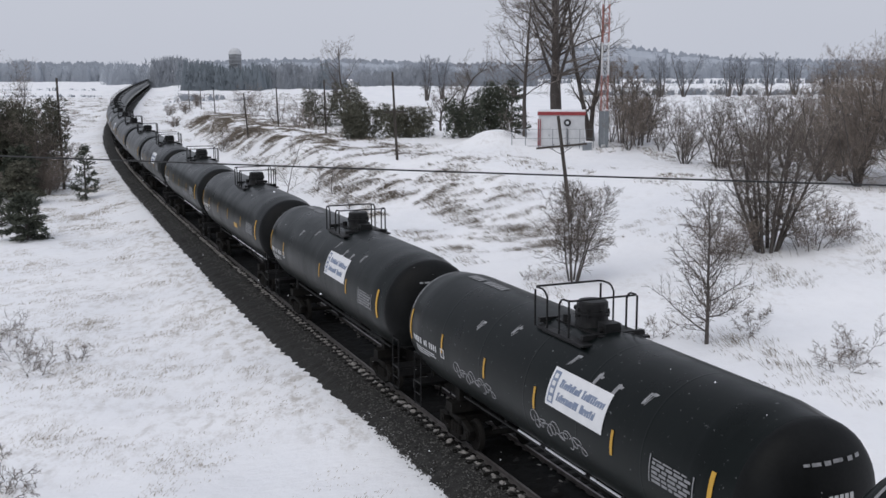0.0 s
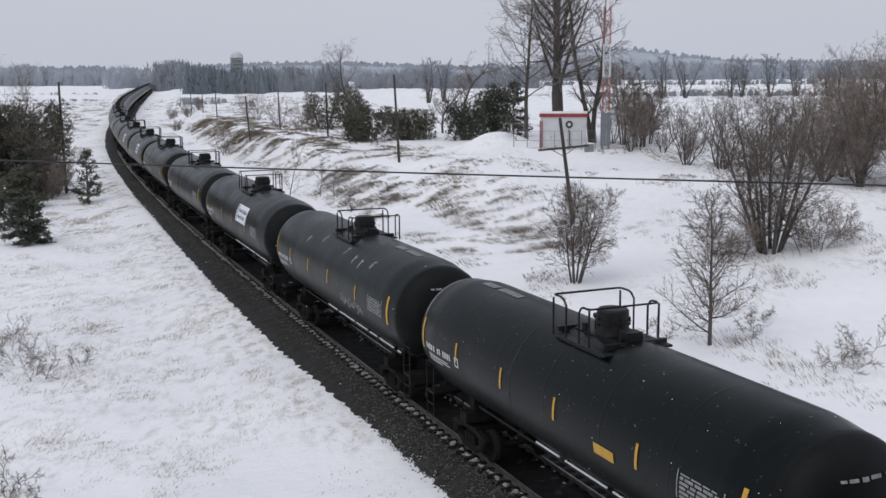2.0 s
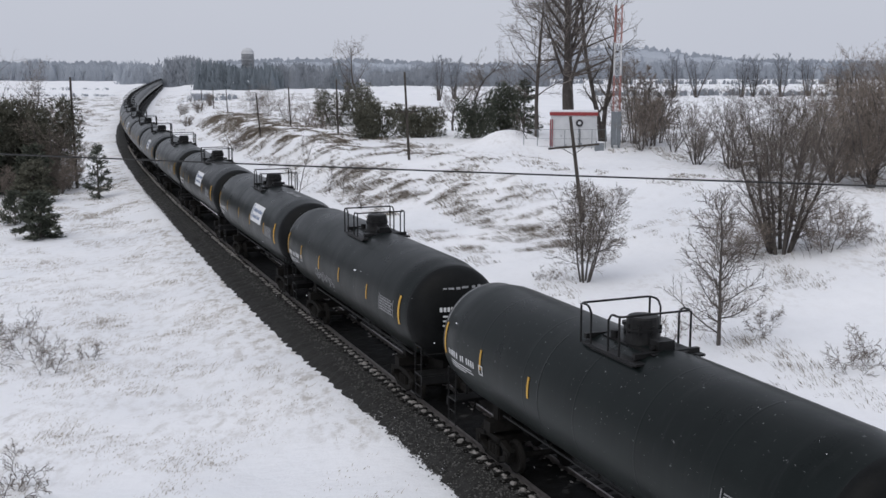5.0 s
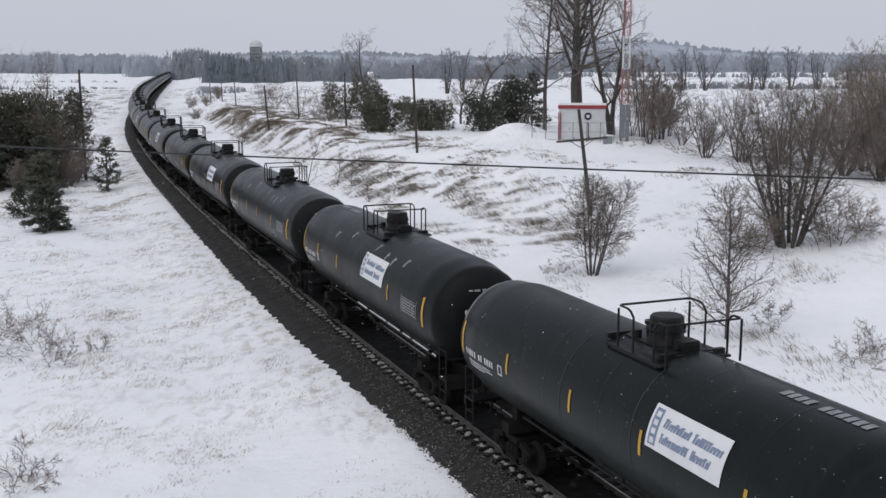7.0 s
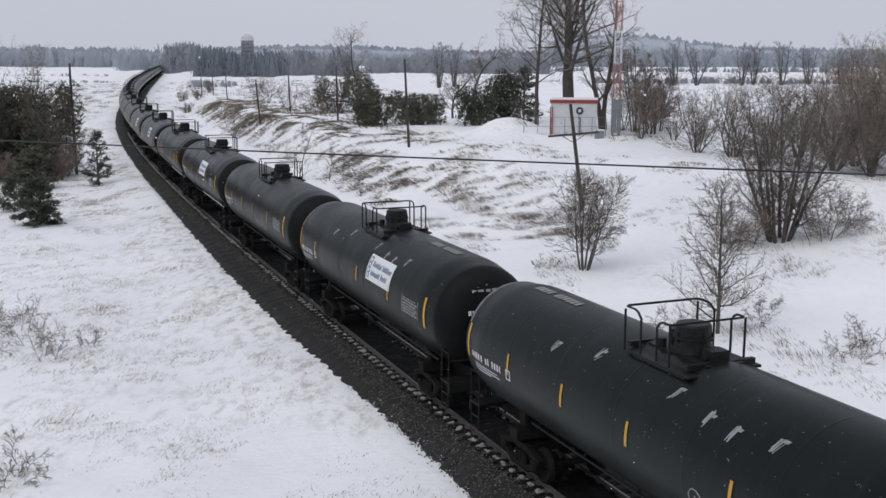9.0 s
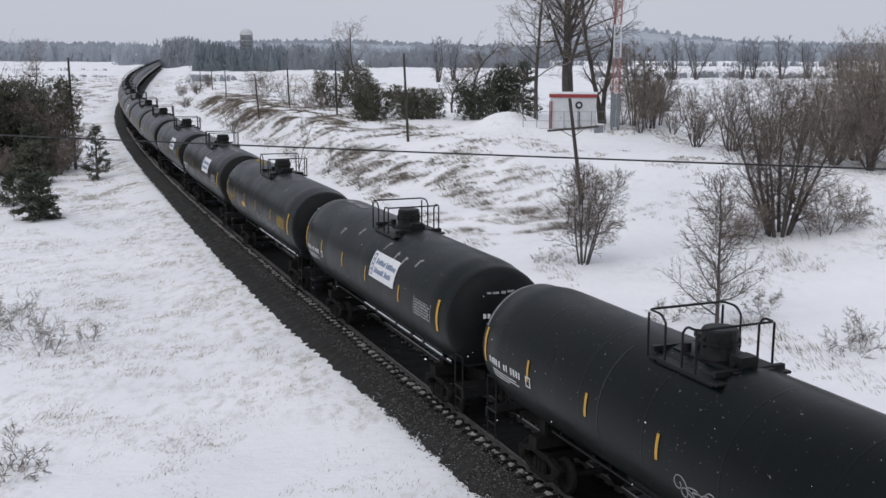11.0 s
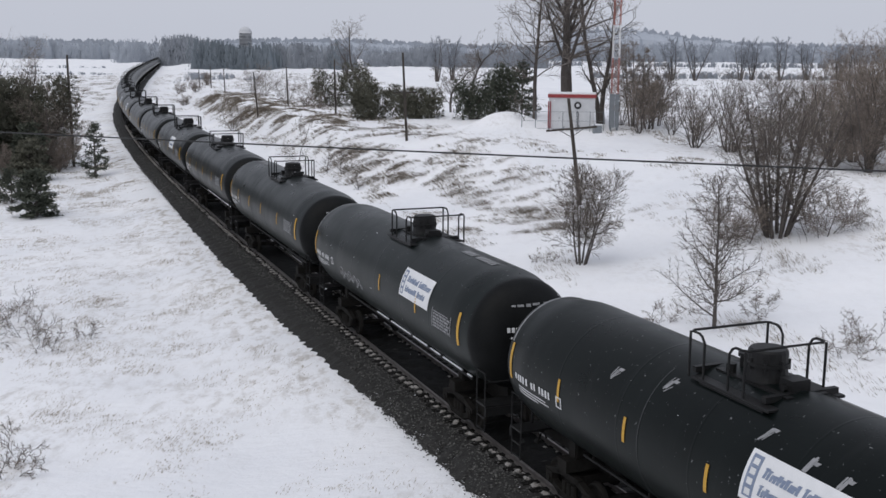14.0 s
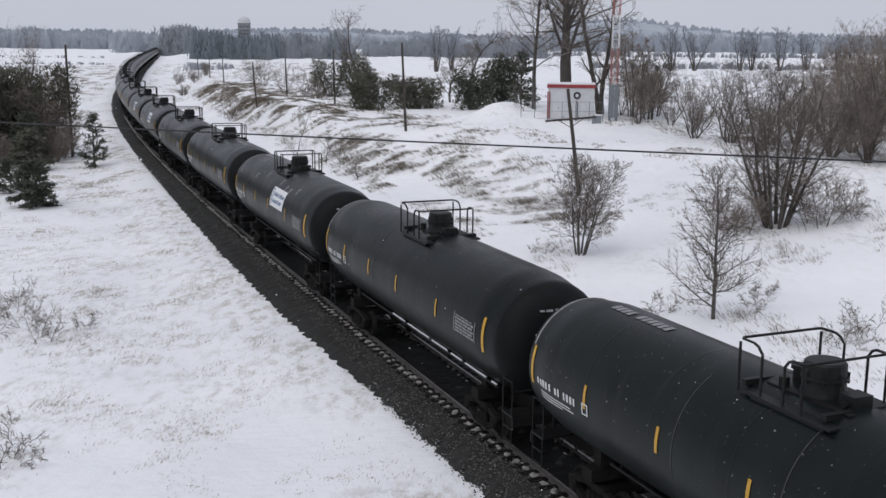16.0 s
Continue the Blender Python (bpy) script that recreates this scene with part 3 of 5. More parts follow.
# where the two railing frames stand from the dome, where a car differs
RAILS = {3: (-0.55, 1.35), 4: (-1.55, 0.50), 7: (-0.50, 1.40), 13: (-0.95, 1.30), 15: (-0.65, 1.20)}


def tank_car(n):
    rng = random.Random(100 + n)
    car = new("tank_car")
    car.empty_display_size = 0.5
    near = n <= 24
    paint = TANKS[rng.choice((0, 0, 1, 2))]
    if n in (3, 7):
        paint = TANKS[1]
    tank = bpy.data.objects.new("tank", cached("tank" + paint.name, b_tank))
    scene.collection.objects.link(tank)
    if not tank.data.materials:
        tank.data.materials.append(paint)
        tank.data.shade_smooth()
    tank.parent = car
    head = hang("tank_head", cached("tankhead", b_head), HEADBLACK, car, "sooty black tank end", True)
    if n == 4:  # the longest car
        tank.scale = head.scale = (1.025, 1, 1)
    top_parts = []
    for e in (0, math.pi):
        for name, key, build in (("platform", "platform", b_platform), ("platform_saddle", "saddle", b_saddle)):
            o = hang(name, cached(key, build), STEEL, car)
            o.rotation_euler = (0, 0, e)
            top_parts.append(o)
    for x in (-1.15, 0.95):
        top_parts.append(hang("platform_beam", cached("platbeam", b_platform_beam), STEEL, car))
    tall = n in (0, 3, 4, 9, 11, 13, 16, 17) or n % 5 == 2
    top_parts.append(hang("manway", cached("manway", b_manway), STEEL, car, "bolted black manway dome", False))
    if near:
        for k in range(8):
            bolt = hang("bolt", cached("bolt", b_bolt), STEEL, top_parts[-1])
            bolt.rotation_euler = (0, 0, math.pi / 4 * k)
    top_parts.append(hang("valve_gear", cached("valves", b_valves), STEEL, car))
    for o in top_parts:
        o.location = (DOME.get(n, 0.0) + (0.95 if o.name.startswith("platform_beam") and o is top_parts[5] else -1.15 if o.name.startswith("platform_beam") else 0.0), 0, 0)
    for x, e in zip(RAILS.get(n, (-1.18, 0.50)), (0, math.pi)):
        rail = hang("railing", cached("railframe_tall", b_railframe_tall) if tall and e == 0 else cached("railframe", b_railframe), STEEL, car, "bent black pipe railing beside the manway")
        rail.location, rail.rotation_euler = (DOME.get(n, 0.0) + x, 0, 0), (0, 0, e)
        for y in (-0.95, 0.95) if n <= 40 else ():
            post = hang("railing_post", cached("railpost", b_railpost), STEEL, car)
            post.location = (DOME.get(n, 0.0) + x, y, 0)
    for e in (-1, 1):
        kinds = [("draft_sill", "draft", b_draft, GRIME)]
        if near:
            kinds += [("end_platform", "endgear", b_endgear, STEEL), ("coupler", "coupler", b_coupler, GRIME)]
        for name, key, build, mat in kinds:
            hang(name, cached(key, build), mat, car).rotation_euler = (0, 0, 0 if e == 1 else math.pi)
        truck = new("truck")
        truck.parent = car
        truck.location = (e * 5.75, 0, 0)
        tagged(truck, "grimy black cast two-axle truck")
        for y in (-1, 1):
            sf = hang("side_frame", cached("sideframe", b_sideframe), GRIME, truck)
            sf.location = (0, y * 1.0, 0)
        hang("bolster", cached("bolster", b_bolster), GRIME, truck)
        for a in (-1, 1):
            ws = hang("wheelset", cached("wheelset", b_wheelset), GRIME, truck, "", True)
            ws.location = (a * 0.89, 0, 0.457)
            if near:
                WHEELS.setdefault(n, []).append(ws)
    ink = OCHRE if n in OCHRES else WHITE
    if n in BANNERS:
        b = hang("banner", cached("banner", b_banner), BANNER, car, "white vinyl banner with blue-grey lettering")
        b.location = ({0: 0.22, 1: 0.4, 4: 0.8, 7: 1.05, 8: 0.0, 10: 0.75, 14: 0.6, 15: 1.65}.get(n, 0.1), 0, 0)
        tagged(hang("banner_lettering", cached("banner_ink", b_banner_ink), BLUE, b), kind="stuff")
        hang("banner_emblem", cached("banner_logo", b_banner_logo), WHITE, b)
    if near:
        hang("side_pipe", cached("siderail", b_siderail), STEEL, car)
        if n in (0, 2, 3, 4, 8, 12, 13, 15, 17):
            hang("pipe_snow", cached("siderail_snow", b_siderail_snow), FRESH, car, "line of snow on the side pipe")
        hang("underframe", cached("brackets", b_sillbrackets), GRIME, car)
        hang("brake_wheel", cached("brakewheel", b_brakewheel), STEEL, car)
        tagged(hang("reporting_mark", cached("marks" + ink.name, b_marks), ink, car, "stencilled marks on the tank side"), kind="stuff")
        tagged(hang("head_mark", cached("headmarks" + ink.name, b_headmarks), ink, car, "stencilled marks on the tank end"), kind="stuff")
        tagged(hang("head_scuff", cached("headscuff", b_headscuff), GREYINK, car, "pale scuff across the tank end"), kind="stuff")
        tagged(hang("data_panel", cached("data" + ("o" if ink is OCHRE else "w"), b_datapanel), OCHRE if ink is OCHRE else GREYINK, car, "faded stencilled data panel"), kind="stuff")
        if n not in (5, 6, 11, 17, 20, 23):
            ts = tagged(hang("top_stencil", cached("topstencil" + ink.name, b_topstencil), OCHRE if ink is OCHRE else GREYINK, car), kind="stuff")
            ts.location = (10.6 if n in (3, 7, 10, 14, 15, 19) else 0.0, 0, 0)
        for k, x in enumerate(STRIPES_OF.get(n, STRIPES)):
            if k in GONE.get(n, ()):
                continue
            s = hang("reflector_strip", cached("stripe", b_stripe), YELLOW, car, "yellow reflective strip")
            s.location = (x, 0, 0)
        for key, build in (("rearstripe", b_rearstripe), ("endstripe", b_endstripe)):
            hang("reflector_strip", cached(key, build), YELLOW, car, "yellow reflective strip")
        hang("rim_frost", cached("rimfrost", b_rimfrost), GREYINK, car, "pale frost along the tank rim")
        if n in (0, 1, 3, 8, 9, 10, 12, 14, 18, 22):
            tagged(hang("scuffing", cached("scuffs", b_scuffs), GREYINK, car, "pale scuffs on the upper side"), kind="stuff")
        for x in (-1.9, 1.2) if n % 3 == 1 else (-1.9,) if n % 3 == 2 else ():
            hang("weld_seam", cached("seam", b_seam), SEAM, car).location = (x, 0, 0)
        for x in {0: (0.2, -4.4), 3: (2.0,), 9: (2.6,), 13: (0.6, 2.9), 15: (-4.2,), 6: (-3.0,), 11: (1.0,)}.get(n, ()):
            hang("paint_scrawl", cached("scrawl", b_scrawl), GREYINK, car, "pale sprayed scrawl").location = (x, 0, 0)
        if n in (2, 13):
            s = hang("placard", cached("placard", b_placard), YELLOW, car, "yellow warning placard")
            s.location = (2.6 if n == 2 else -2.6, 0, 0)
    return tagged(car, "black tank car with a white side banner, in a moving train" if n in BANNERS else "black railway tank car rolling in a long train", "tank car", "tank cars of the train")


PITCH, SPEED = 18.2, 18.695
# cars differ a little in length: where each one's middle stands at the start
START = {0: -3.74, 1: 14.29, 2: 32.46, 3: 50.53, 4: 69.08, 5: 87.09, 6: 105.95, 7: 123.64, 8: 141.79, 9: 160.02, 10: 178.29, 11: 196.36, 12: 214.68, 13: 232.91, 14: 251.12, 15: 269.39, 16: 287.65, 17: 305.42, 18: 323.67, 19: 341.90}


def car_s(n, t):
    return START.get(n, PITCH * n - 3.85) - SPEED * t - 0.0138 * (t - 8) ** 2


def car_pose(s):
    ax, ay, az = (float(v) for v in track(s - 5.75))
    bx, by, bz = (float(v) for v in track(s + 5.75))
    return pose((ax + bx) / 2, (ay + by) / 2, (az + bz) / 2, 0, -math.degrees(math.asin((az - bz) / 11.5)), math.degrees(math.atan2(ay - by, ax - bx)))


CARS = {n: tank_car(n) for n in range(-1, 68)}

LAND = 0.972  # depth of the plan over its first survey


# ---- plants ----
def tubes(segs, name):
    """Tapered prisms along (p, q, r1, r2) in one mesh."""
    verts, faces = [], []
    for p, q, r1, r2 in segs:
        n = 7 if r1 > 0.12 else (5 if r1 > 0.03 else 3)
        d = (q - p).normalized()
        u = d.orthogonal().normalized()
        w = d.cross(u)
        k = len(verts)
        for c, r in ((p, r1), (q, r2)):
            for j in range(n):
                a = 2 * math.pi * j / n
                verts.append(c + r * (math.cos(a) * u + math.sin(a) * w))
        for j in range(n):
            faces.append((k + j, k + (j + 1) % n, k + n + (j + 1) % n, k + n + j))
    return from_arrays(name, [tuple(v) for v in verts], faces)


def grow(rng, p, d, length, r, level, top, out, up=0.12, wild=0.16, kids=(2, 3), droop=0.0, bare=0.3):
    n = (7, 5, 3, 2, 2)[min(level, 4)]
    if level == top:
        n = max(1, n - 1)
    if level == 0 and bare >= 0.3:
        wild *= 0.45
    step = length / n
    for k in range(n):
        f0, f1 = k / n, (k + 1) / n
        d = (d + Vector((rng.gauss(0, wild), rng.gauss(0, wild), rng.gauss(0, wild) + (up if level < 2 else up * 0.4 - droop)))).normalized()
        q = p + d * step
        r0, r1 = r * (1 - 0.72 * f0), r * (1 - 0.72 * f1)
        out[min(level, 4)].append((p, q, max(r0, 0.007), max(r1, 0.006)))
        if level < top and (f1 > bare * 0.7 or level > 0):
            for _ in range(rng.randint(*kids)):
                side = d.orthogonal().normalized()
                side = Matrix.Rotation(rng.uniform(0, 6.283), 3, d) @ side
                nd = (d * rng.uniform(0.45, 1.0) + side * rng.uniform(0.6, 1.1)).normalized()
                grow(rng, p.lerp(q, rng.uniform(0.3, 1)), nd, length * rng.uniform(0.30, 0.52) * (1.15 - 0.5 * f1), r1 * rng.uniform(0.42, 0.6), level + 1, top, out, up, wild, kids, droop, bare)
        p = q


def bare_plant(name, label, category, x, y, h, r, seed, top=3, stems=1, fan=0.3, mat=TWIG, kids=(2, 3), bare=0.3, up=0.12, wild=0.14, droop=0.0, lean=(0, 0), group=""):
    rng = random.Random(seed)
    y *= LAND
    z = floor_at(x, y) - 0.08
    thing = new(name)
    thing.location = (x, y, z)
    out = [[] for _ in range(5)]
    for k in range(stems):
        a = 6.283 * k / stems + rng.uniform(-0.5, 0.5)
        f = fan * rng.uniform(0.5, 1.2) if stems > 1 else 0
        d = Vector((math.cos(a) * f + lean[0], math.sin(a) * f + lean[1], 1)).normalized()
        p = Vector((math.cos(a), math.sin(a), 0)) * (0.18 * fan * math.sqrt(stems) if stems > 1 else 0)
        s = rng.uniform(0.75, 1.0) if stems > 1 else 1
        grow(rng, p, d, h * s, r * s, 0, top, out, up, wild, kids, droop, bare)
        hang("trunk" if stems == 1 else "stem", tubes(out[0] + out[1], "trunk"), BARK, thing)
        out[0], out[1] = [], []
    if any(out[2:]):
        hang("crown", tubes(out[2] + out[3] + out[4], "crown"), mat, thing)
    return tagged(thing, label, category, group)


def shaped_tree(name, label, category, x, y, h, width, r, seed, stems=1, fan=0.0, base=0.12, arms=18, rise=0.5, reach=None, mat=TWIG, spread_at=1.0, thick=1.0, tw=1.0, group=""):
    """A leafless tree whose boughs follow a crown outline: reach(f) gives their length up the stem."""
    rng = random.Random(seed)
    y *= LAND
    thing = new(name)
    thing.location = (x, y, floor_at(x, y) - 0.08)
    reach = reach or (lambda f: (1 - f) ** 0.6 + 0.1)
    twigs = []

    def shoot(p, d, length, r0, n, up, bend, out):
        pts = [p]
        for k in range(n):
            d = (d + Vector((rng.gauss(0, bend), rng.gauss(0, bend), rng.gauss(0, bend) + up))).normalized()
            q = p + d * (length / n)
            out.append((p, q, max(0.007 * tw, r0 * (1 - 0.8 * k / n)), max(0.006 * tw, r0 * (1 - 0.8 * (k + 1) / n))))
            p = q
            pts.append(p)
        return pts

    for st in range(stems):
        wood = []
        a = 6.283 * (st + rng.uniform(-0.3, 0.3)) / stems
        f0 = fan * rng.uniform(0.4, 1.2)
        hs = h * (1 if stems == 1 else rng.uniform(0.75, 1.0))
        foot = Vector((math.cos(a), math.sin(a), 0)) * (0.0 if stems == 1 else 0.22 * spread_at)
        line = shoot(foot, Vector((math.cos(a) * f0, math.sin(a) * f0, 1)).normalized(), hs, r, 9, 0.03, 0.05, wood)
        turn = rng.uniform(0, 6.283)
        for k in range(arms):
            f = base + (0.97 - base) * (k + rng.random()) / arms
            g = f * 9
            p = line[int(g)].lerp(line[min(9, int(g) + 1)], g % 1)
            turn += 2.4 + rng.uniform(-0.5, 0.5)
            d = Vector((math.cos(turn), math.sin(turn), rise * rng.uniform(0.5, 1.4) + 0.5 * f)).normalized()
            length = 0.5 * width * reach(f) * rng.uniform(0.7, 1.15)
            bough = shoot(p, d, length, max(0.008, r * 0.40 * thick * (1 - 0.8 * f)), 5, 0.05, 0.11, wood)
            for m in range(1, 6):
                for e in range(2):
                    dd = (bough[m] - bough[m - 1]).normalized()
                    side = Matrix.Rotation(rng.uniform(0, 6.283), 3, dd) @ dd.orthogonal().normalized()
                    l2 = length * rng.uniform(0.28, 0.46) * (1.15 - 0.12 * m) + 0.15
                    spray = shoot(bough[m - 1].lerp(bough[m], rng.random()), (dd * 0.9 + side * 0.8).normalized(), l2, 0.013 * tw, 3, 0.03, 0.14, twigs)
                    for u in range(1, 4):
                        d3 = (spray[u] - spray[u - 1]).normalized()
                        for w in range(2):
                            side = Matrix.Rotation(rng.uniform(0, 6.283), 3, d3) @ d3.orthogonal().normalized()
                            shoot(spray[u], (d3 + side * 0.8).normalized(), l2 * rng.uniform(0.25, 0.5), 0.008 * tw, 1, 0.02, 0.1, twigs)
        hang("trunk" if stems == 1 else "stem", tubes(wood, "trunk"), BARK, thing)
    hang("crown", tubes(twigs, "crown"), mat, thing)
    return tagged(thing, label, category, group)


def blades(rng, c, d, n, length, width, verts, faces):
    """Small needle sprays round a twig."""
    for _ in range(n):
        v = (d + Vector((rng.gauss(0, 0.6), rng.gauss(0, 0.6), rng.gauss(0.1, 0.5)))).normalized()
        s = v.orthogonal().normalized() * width
        s = Matrix.Rotation(rng.uniform(0, 6.283), 3, v) @ s
        k, l = len(verts), length * rng.uniform(0.6, 1.3)
        b = c + Vector((rng.gauss(0, 0.08), rng.gauss(0, 0.08), rng.gauss(0, 0.06)))
        verts += [tuple(b - s * 0.5), tuple(b + v * l * 0.5 + s), tuple(b + v * l), tuple(b + v * l * 0.5 - s)]
        faces.append((k, k + 1, k + 2, k + 3))


def conifer(label, x, y, h, width, seed, mat=NEEDLE, boughs=70, base=0.08, group="", shape=0.9, dense=1.0):
    rng = random.Random(seed)
    y *= LAND
    z = floor_at(x, y) - 0.08
    thing = new("pine_tree")
    thing.location = (x, y, z)
    trunk = [(Vector((0, 0, h * k / 6)), Vector((rng.gauss(0, 0.03), 0, h * (k + 1) / 6)), 0.022 * h * (1 - k / 6.5) + 0.01, 0.022 * h * (1 - (k + 1) / 6.5) + 0.01) for k in range(6)]
    limbs, verts, faces = [], [], []
    for b in range(boughs):
        f = base + (1 - base) * (b + rng.random()) / boughs
        reach = 0.5 * width * max(0.06, (1 - f) ** shape) * rng.uniform(0.4, 1.25) * (0.55 + 0.45 * min(1, f / 0.25))
        a = rng.uniform(0, 6.283)
        d = Vector((math.cos(a), math.sin(a), rng.uniform(-0.05, 0.35)))
        p, q = Vector((0, 0, f * h)), None
        n = max(2, int(reach / 0.28))
        for k in range(n):
            d.z -= 0.10 if k < n - 2 else -0.12
            q = p + d.normalized() * (reach / n)
            limbs.append((p, q, 0.02 * (1 - k / n) + 0.008, 0.02 * (1 - (k + 1) / n) + 0.008))
            blades(rng, q, d, int(7 * dense), 0.30 + 0.012 * h, 0.035 + 0.004 * h, verts, faces)
            if k > 0:
                for e in (-1, 1):
                    sd = Vector((-d.y * e, d.x * e, rng.uniform(-0.1, 0.2))) * 0.8 + d * 0.6
                    blades(rng, q + sd * 0.18 * rng.uniform(0.5, 1.6), sd, int(5 * dense), 0.30 + 0.012 * h, 0.035 + 0.004 * h, verts, faces)
            p = q
    hang("trunk", tubes(trunk, "trunk"), BARK, thing)
    hang("limb_framework", tubes(limbs, "limbs"), BARK, thing)
    hang("crown", from_arrays("crown", verts, faces), mat, thing)
    return tagged(thing, label, "pine tree", group)


def cedar_bush(label, x, y, h, width, seed, mat=CEDAR, n=900):
    rng = random.Random(seed)
    y *= LAND
    thing = new("evergreen_bush")
    thing.location = (x, y, floor_at(x, y) - 0.1)
    verts, faces, stems = [], [], []
    tops = [(rng.uniform(-0.42, 0.42) * width, rng.uniform(-0.3, 0.3) * width, h * rng.uniform(0.6, 1.0), rng.uniform(0.15, 0.26) * width) for _ in range(14)]
    for tx, ty, th, tr in tops:
        stems.append((Vector((tx * 0.2, ty * 0.2, 0)), Vector((tx, ty, th * 0.85)), 0.05, 0.015))
        for _ in range(n // 14):
            f = rng.random() ** 0.8
            a, rr = rng.uniform(0, 6.283), tr * math.sqrt(rng.random()) * (1.10 - 0.50 * f)
            c = Vector((tx * (0.6 + 0.4 * f) + rr * math.cos(a), ty * (0.6 + 0.4 * f) + rr * math.sin(a), max(0.1, f * th)))
            blades(rng, c, Vector((math.cos(a) * 0.5, math.sin(a) * 0.5, 0.8)), 6, 0.36, 0.042, verts, faces)
    hang("woody_base", tubes(stems, "stems"), BARK, thing)
    hang("foliage", from_arrays("foliage", verts, faces), mat, thing)
    return tagged(thing, label, "bush")


# right of the line: saplings and thickets on the slope
shaped_tree("shrub", "rounded leafless shrub with many brown twigs in snow", "shrub", 7.35, 58.5, 5.3, 3.9, 0.06, 11, 6, 0.40, 0.16, 13, 0.7, lambda f: math.sin(math.pi * (0.22 + 0.68 * f)), SHOOT, tw=1.0)
shaped_tree("sapling", "young leafless tree with wide low branches in snow", "tree", 11.4, 45.4, 6.3, 5.6, 0.095, 12, 1, 0, 0.08, 30, 0.42, None, SHOOT, thick=1.2, tw=1.1)
shaped_tree("thicket", "large leafless many-stemmed willow thicket in snow", "bush", 18.5, 61.0, 8.4, 6.2, 0.12, 13, 9, 0.40, 0.10, 15, 0.6, lambda f: math.sin(math.pi * (0.24 + 0.66 * f)), SHOOT, 2.4, tw=1.05)
shaped_tree("shrub", "low leafless brush at the foot of a willow thicket", "shrub", 20.6, 60.2, 3.0, 3.6, 0.03, 14, 6, 0.7, 0.1, 7, 0.5, None, BROWN, 3.0)
shaped_tree("shrub", "low leafless brush at the foot of a willow thicket", "shrub", 16.4, 60.6, 2.6, 3.4, 0.03, 15, 6, 0.7, 0.1, 7, 0.5, None, BROWN, 3.0)
for k, (x, y, h, st, m) in enumerate(((23.0, 89.5, 6.6, 8, TWIG), (25.8, 88.0, 6.8, 8, TWIG), (28.5, 90.0, 7.0, 7, BROWN), (21.0, 93.5, 5.6, 6, TWIG), (32.0, 93.0, 7.5, 7, BROWN))):
    bare_plant("thicket", "leafless grey-brown thicket on the snowy bank", "bush", x, y, h, 0.06, 20 + k, 3, st + 3, 0.5, m, (1, 2), 0.12, 0.10, 0.16, group="thickets on the bank")
for k, (x, y, h) in enumerate(((29.5, 77.0, 8.6), (32.0, 75.0, 9.6), (34.0, 80.0, 10.5), (30.5, 83.0, 8.5), (28.0, 80.0, 6.5), (33.0, 86.0, 9.0))):
    bare_plant("thicket", "tall dense brown leafless thicket", "bush", x, y, h, 0.09, 30 + k, 3, 8, 0.36, BROWN, (1, 3), 0.10, 0.14, 0.16, group="brown thickets")
for k, (x, y, h, m) in enumerate(((17.6, 101.5, 5.5, BROWN), (18.8, 104.0, 6.8, TWIG), (20.5, 101.0, 4.6, TWIG), (22.3, 99.0, 3.8, BROWN), (17.0, 108.0, 7.8, BROWN), (20.0, 110.0, 7.0, TWIG))):
    bare_plant("thicket", "leafless brush beside the mast", "bush", x, y, h, 0.05, 40 + k, 3, 5, 0.42, m, (1, 2), 0.15, 0.10, 0.18, group="brush beside the mast")
for k, (x, y, h, w, m) in enumerate(((17.9, 106.5, 8.6, 4.2, BROWN), (20.3, 107.5, 6.4, 4.4, SHOOT), (19.0, 104.0, 4.8, 3.6, BROWN))):
    shaped_tree("thicket", "dense leafless brush beside the mast", "bush", x, y, h, w, 0.07, 46 + k, 5, 0.25, 0.15, 11, 0.7, None, m, 1.6, 0.9, 1.7, "brush beside the mast")
# tall trees behind the hut
bare_plant("large_tree", "tall thick-trunked leafless tree behind a hut", "tree", 12.2, 111.5, 25, 0.46, 51, 4, 1, 0, TWIG, (2, 3), 0.305, 0.07, 0.13, 0.03)
shaped_tree("large_tree", "tall thick-trunked forked leafless tree behind a hut", "tree", 11.9, 112.0, 24, 13.0, 0.50, 54, 2, 0.09, 0.30, 17, 0.5, lambda f: math.sin(math.pi * (0.35 + 0.5 * f)), SHOOT, 1.6, 0.9, 1.8)
shaped_tree("large_tree", "tall slender leafless tree with drooping twigs behind a hut", "tree", 8.9, 112.5, 17, 11.0, 0.24, 52, 1, 0, 0.24, 26, 0.35, lambda f: math.sin(math.pi * (0.3 + 0.5 * f)), TWIG, 1.0, 0.9, 1.8)
shaped_tree("large_tree", "tall leafless forked tree beside a mast", "tree", 15.2, 109.5, 20, 8.0, 0.27, 57, 2, 0.10, 0.12, 13, 0.9, lambda f: math.sin(math.pi * (0.3 + 0.6 * f)) * 0.8, SHOOT, 1.0, 1.3, 1.8)
# evergreens and trees on the bench
cedar_bush("broad dark green pine mass on a snowy bench", 6.2, 124.0, 6.4, 6.4, 61, NEEDLE, 1500)
cedar_bush("broad dark green pine mass on a snowy bench", 2.9, 120.5, 4.4, 4.6, 62, NEEDLE, 1000)
conifer("dark green bushy pine on a snowy bench", 8.2, 121.0, 6.0, 4.2, 63, NEEDLE, 50, 0.02, "", 0.6, 1.0)
cedar_bush("dense olive-green evergreen bush in snow", -8.2, 127.0, 4.4, 5.8, 71, CEDAR, 1400)
cedar_bush("dense olive-green evergreen bush in snow", -3.6, 125.5, 3.8, 6.6, 72, CEDAR, 1500)
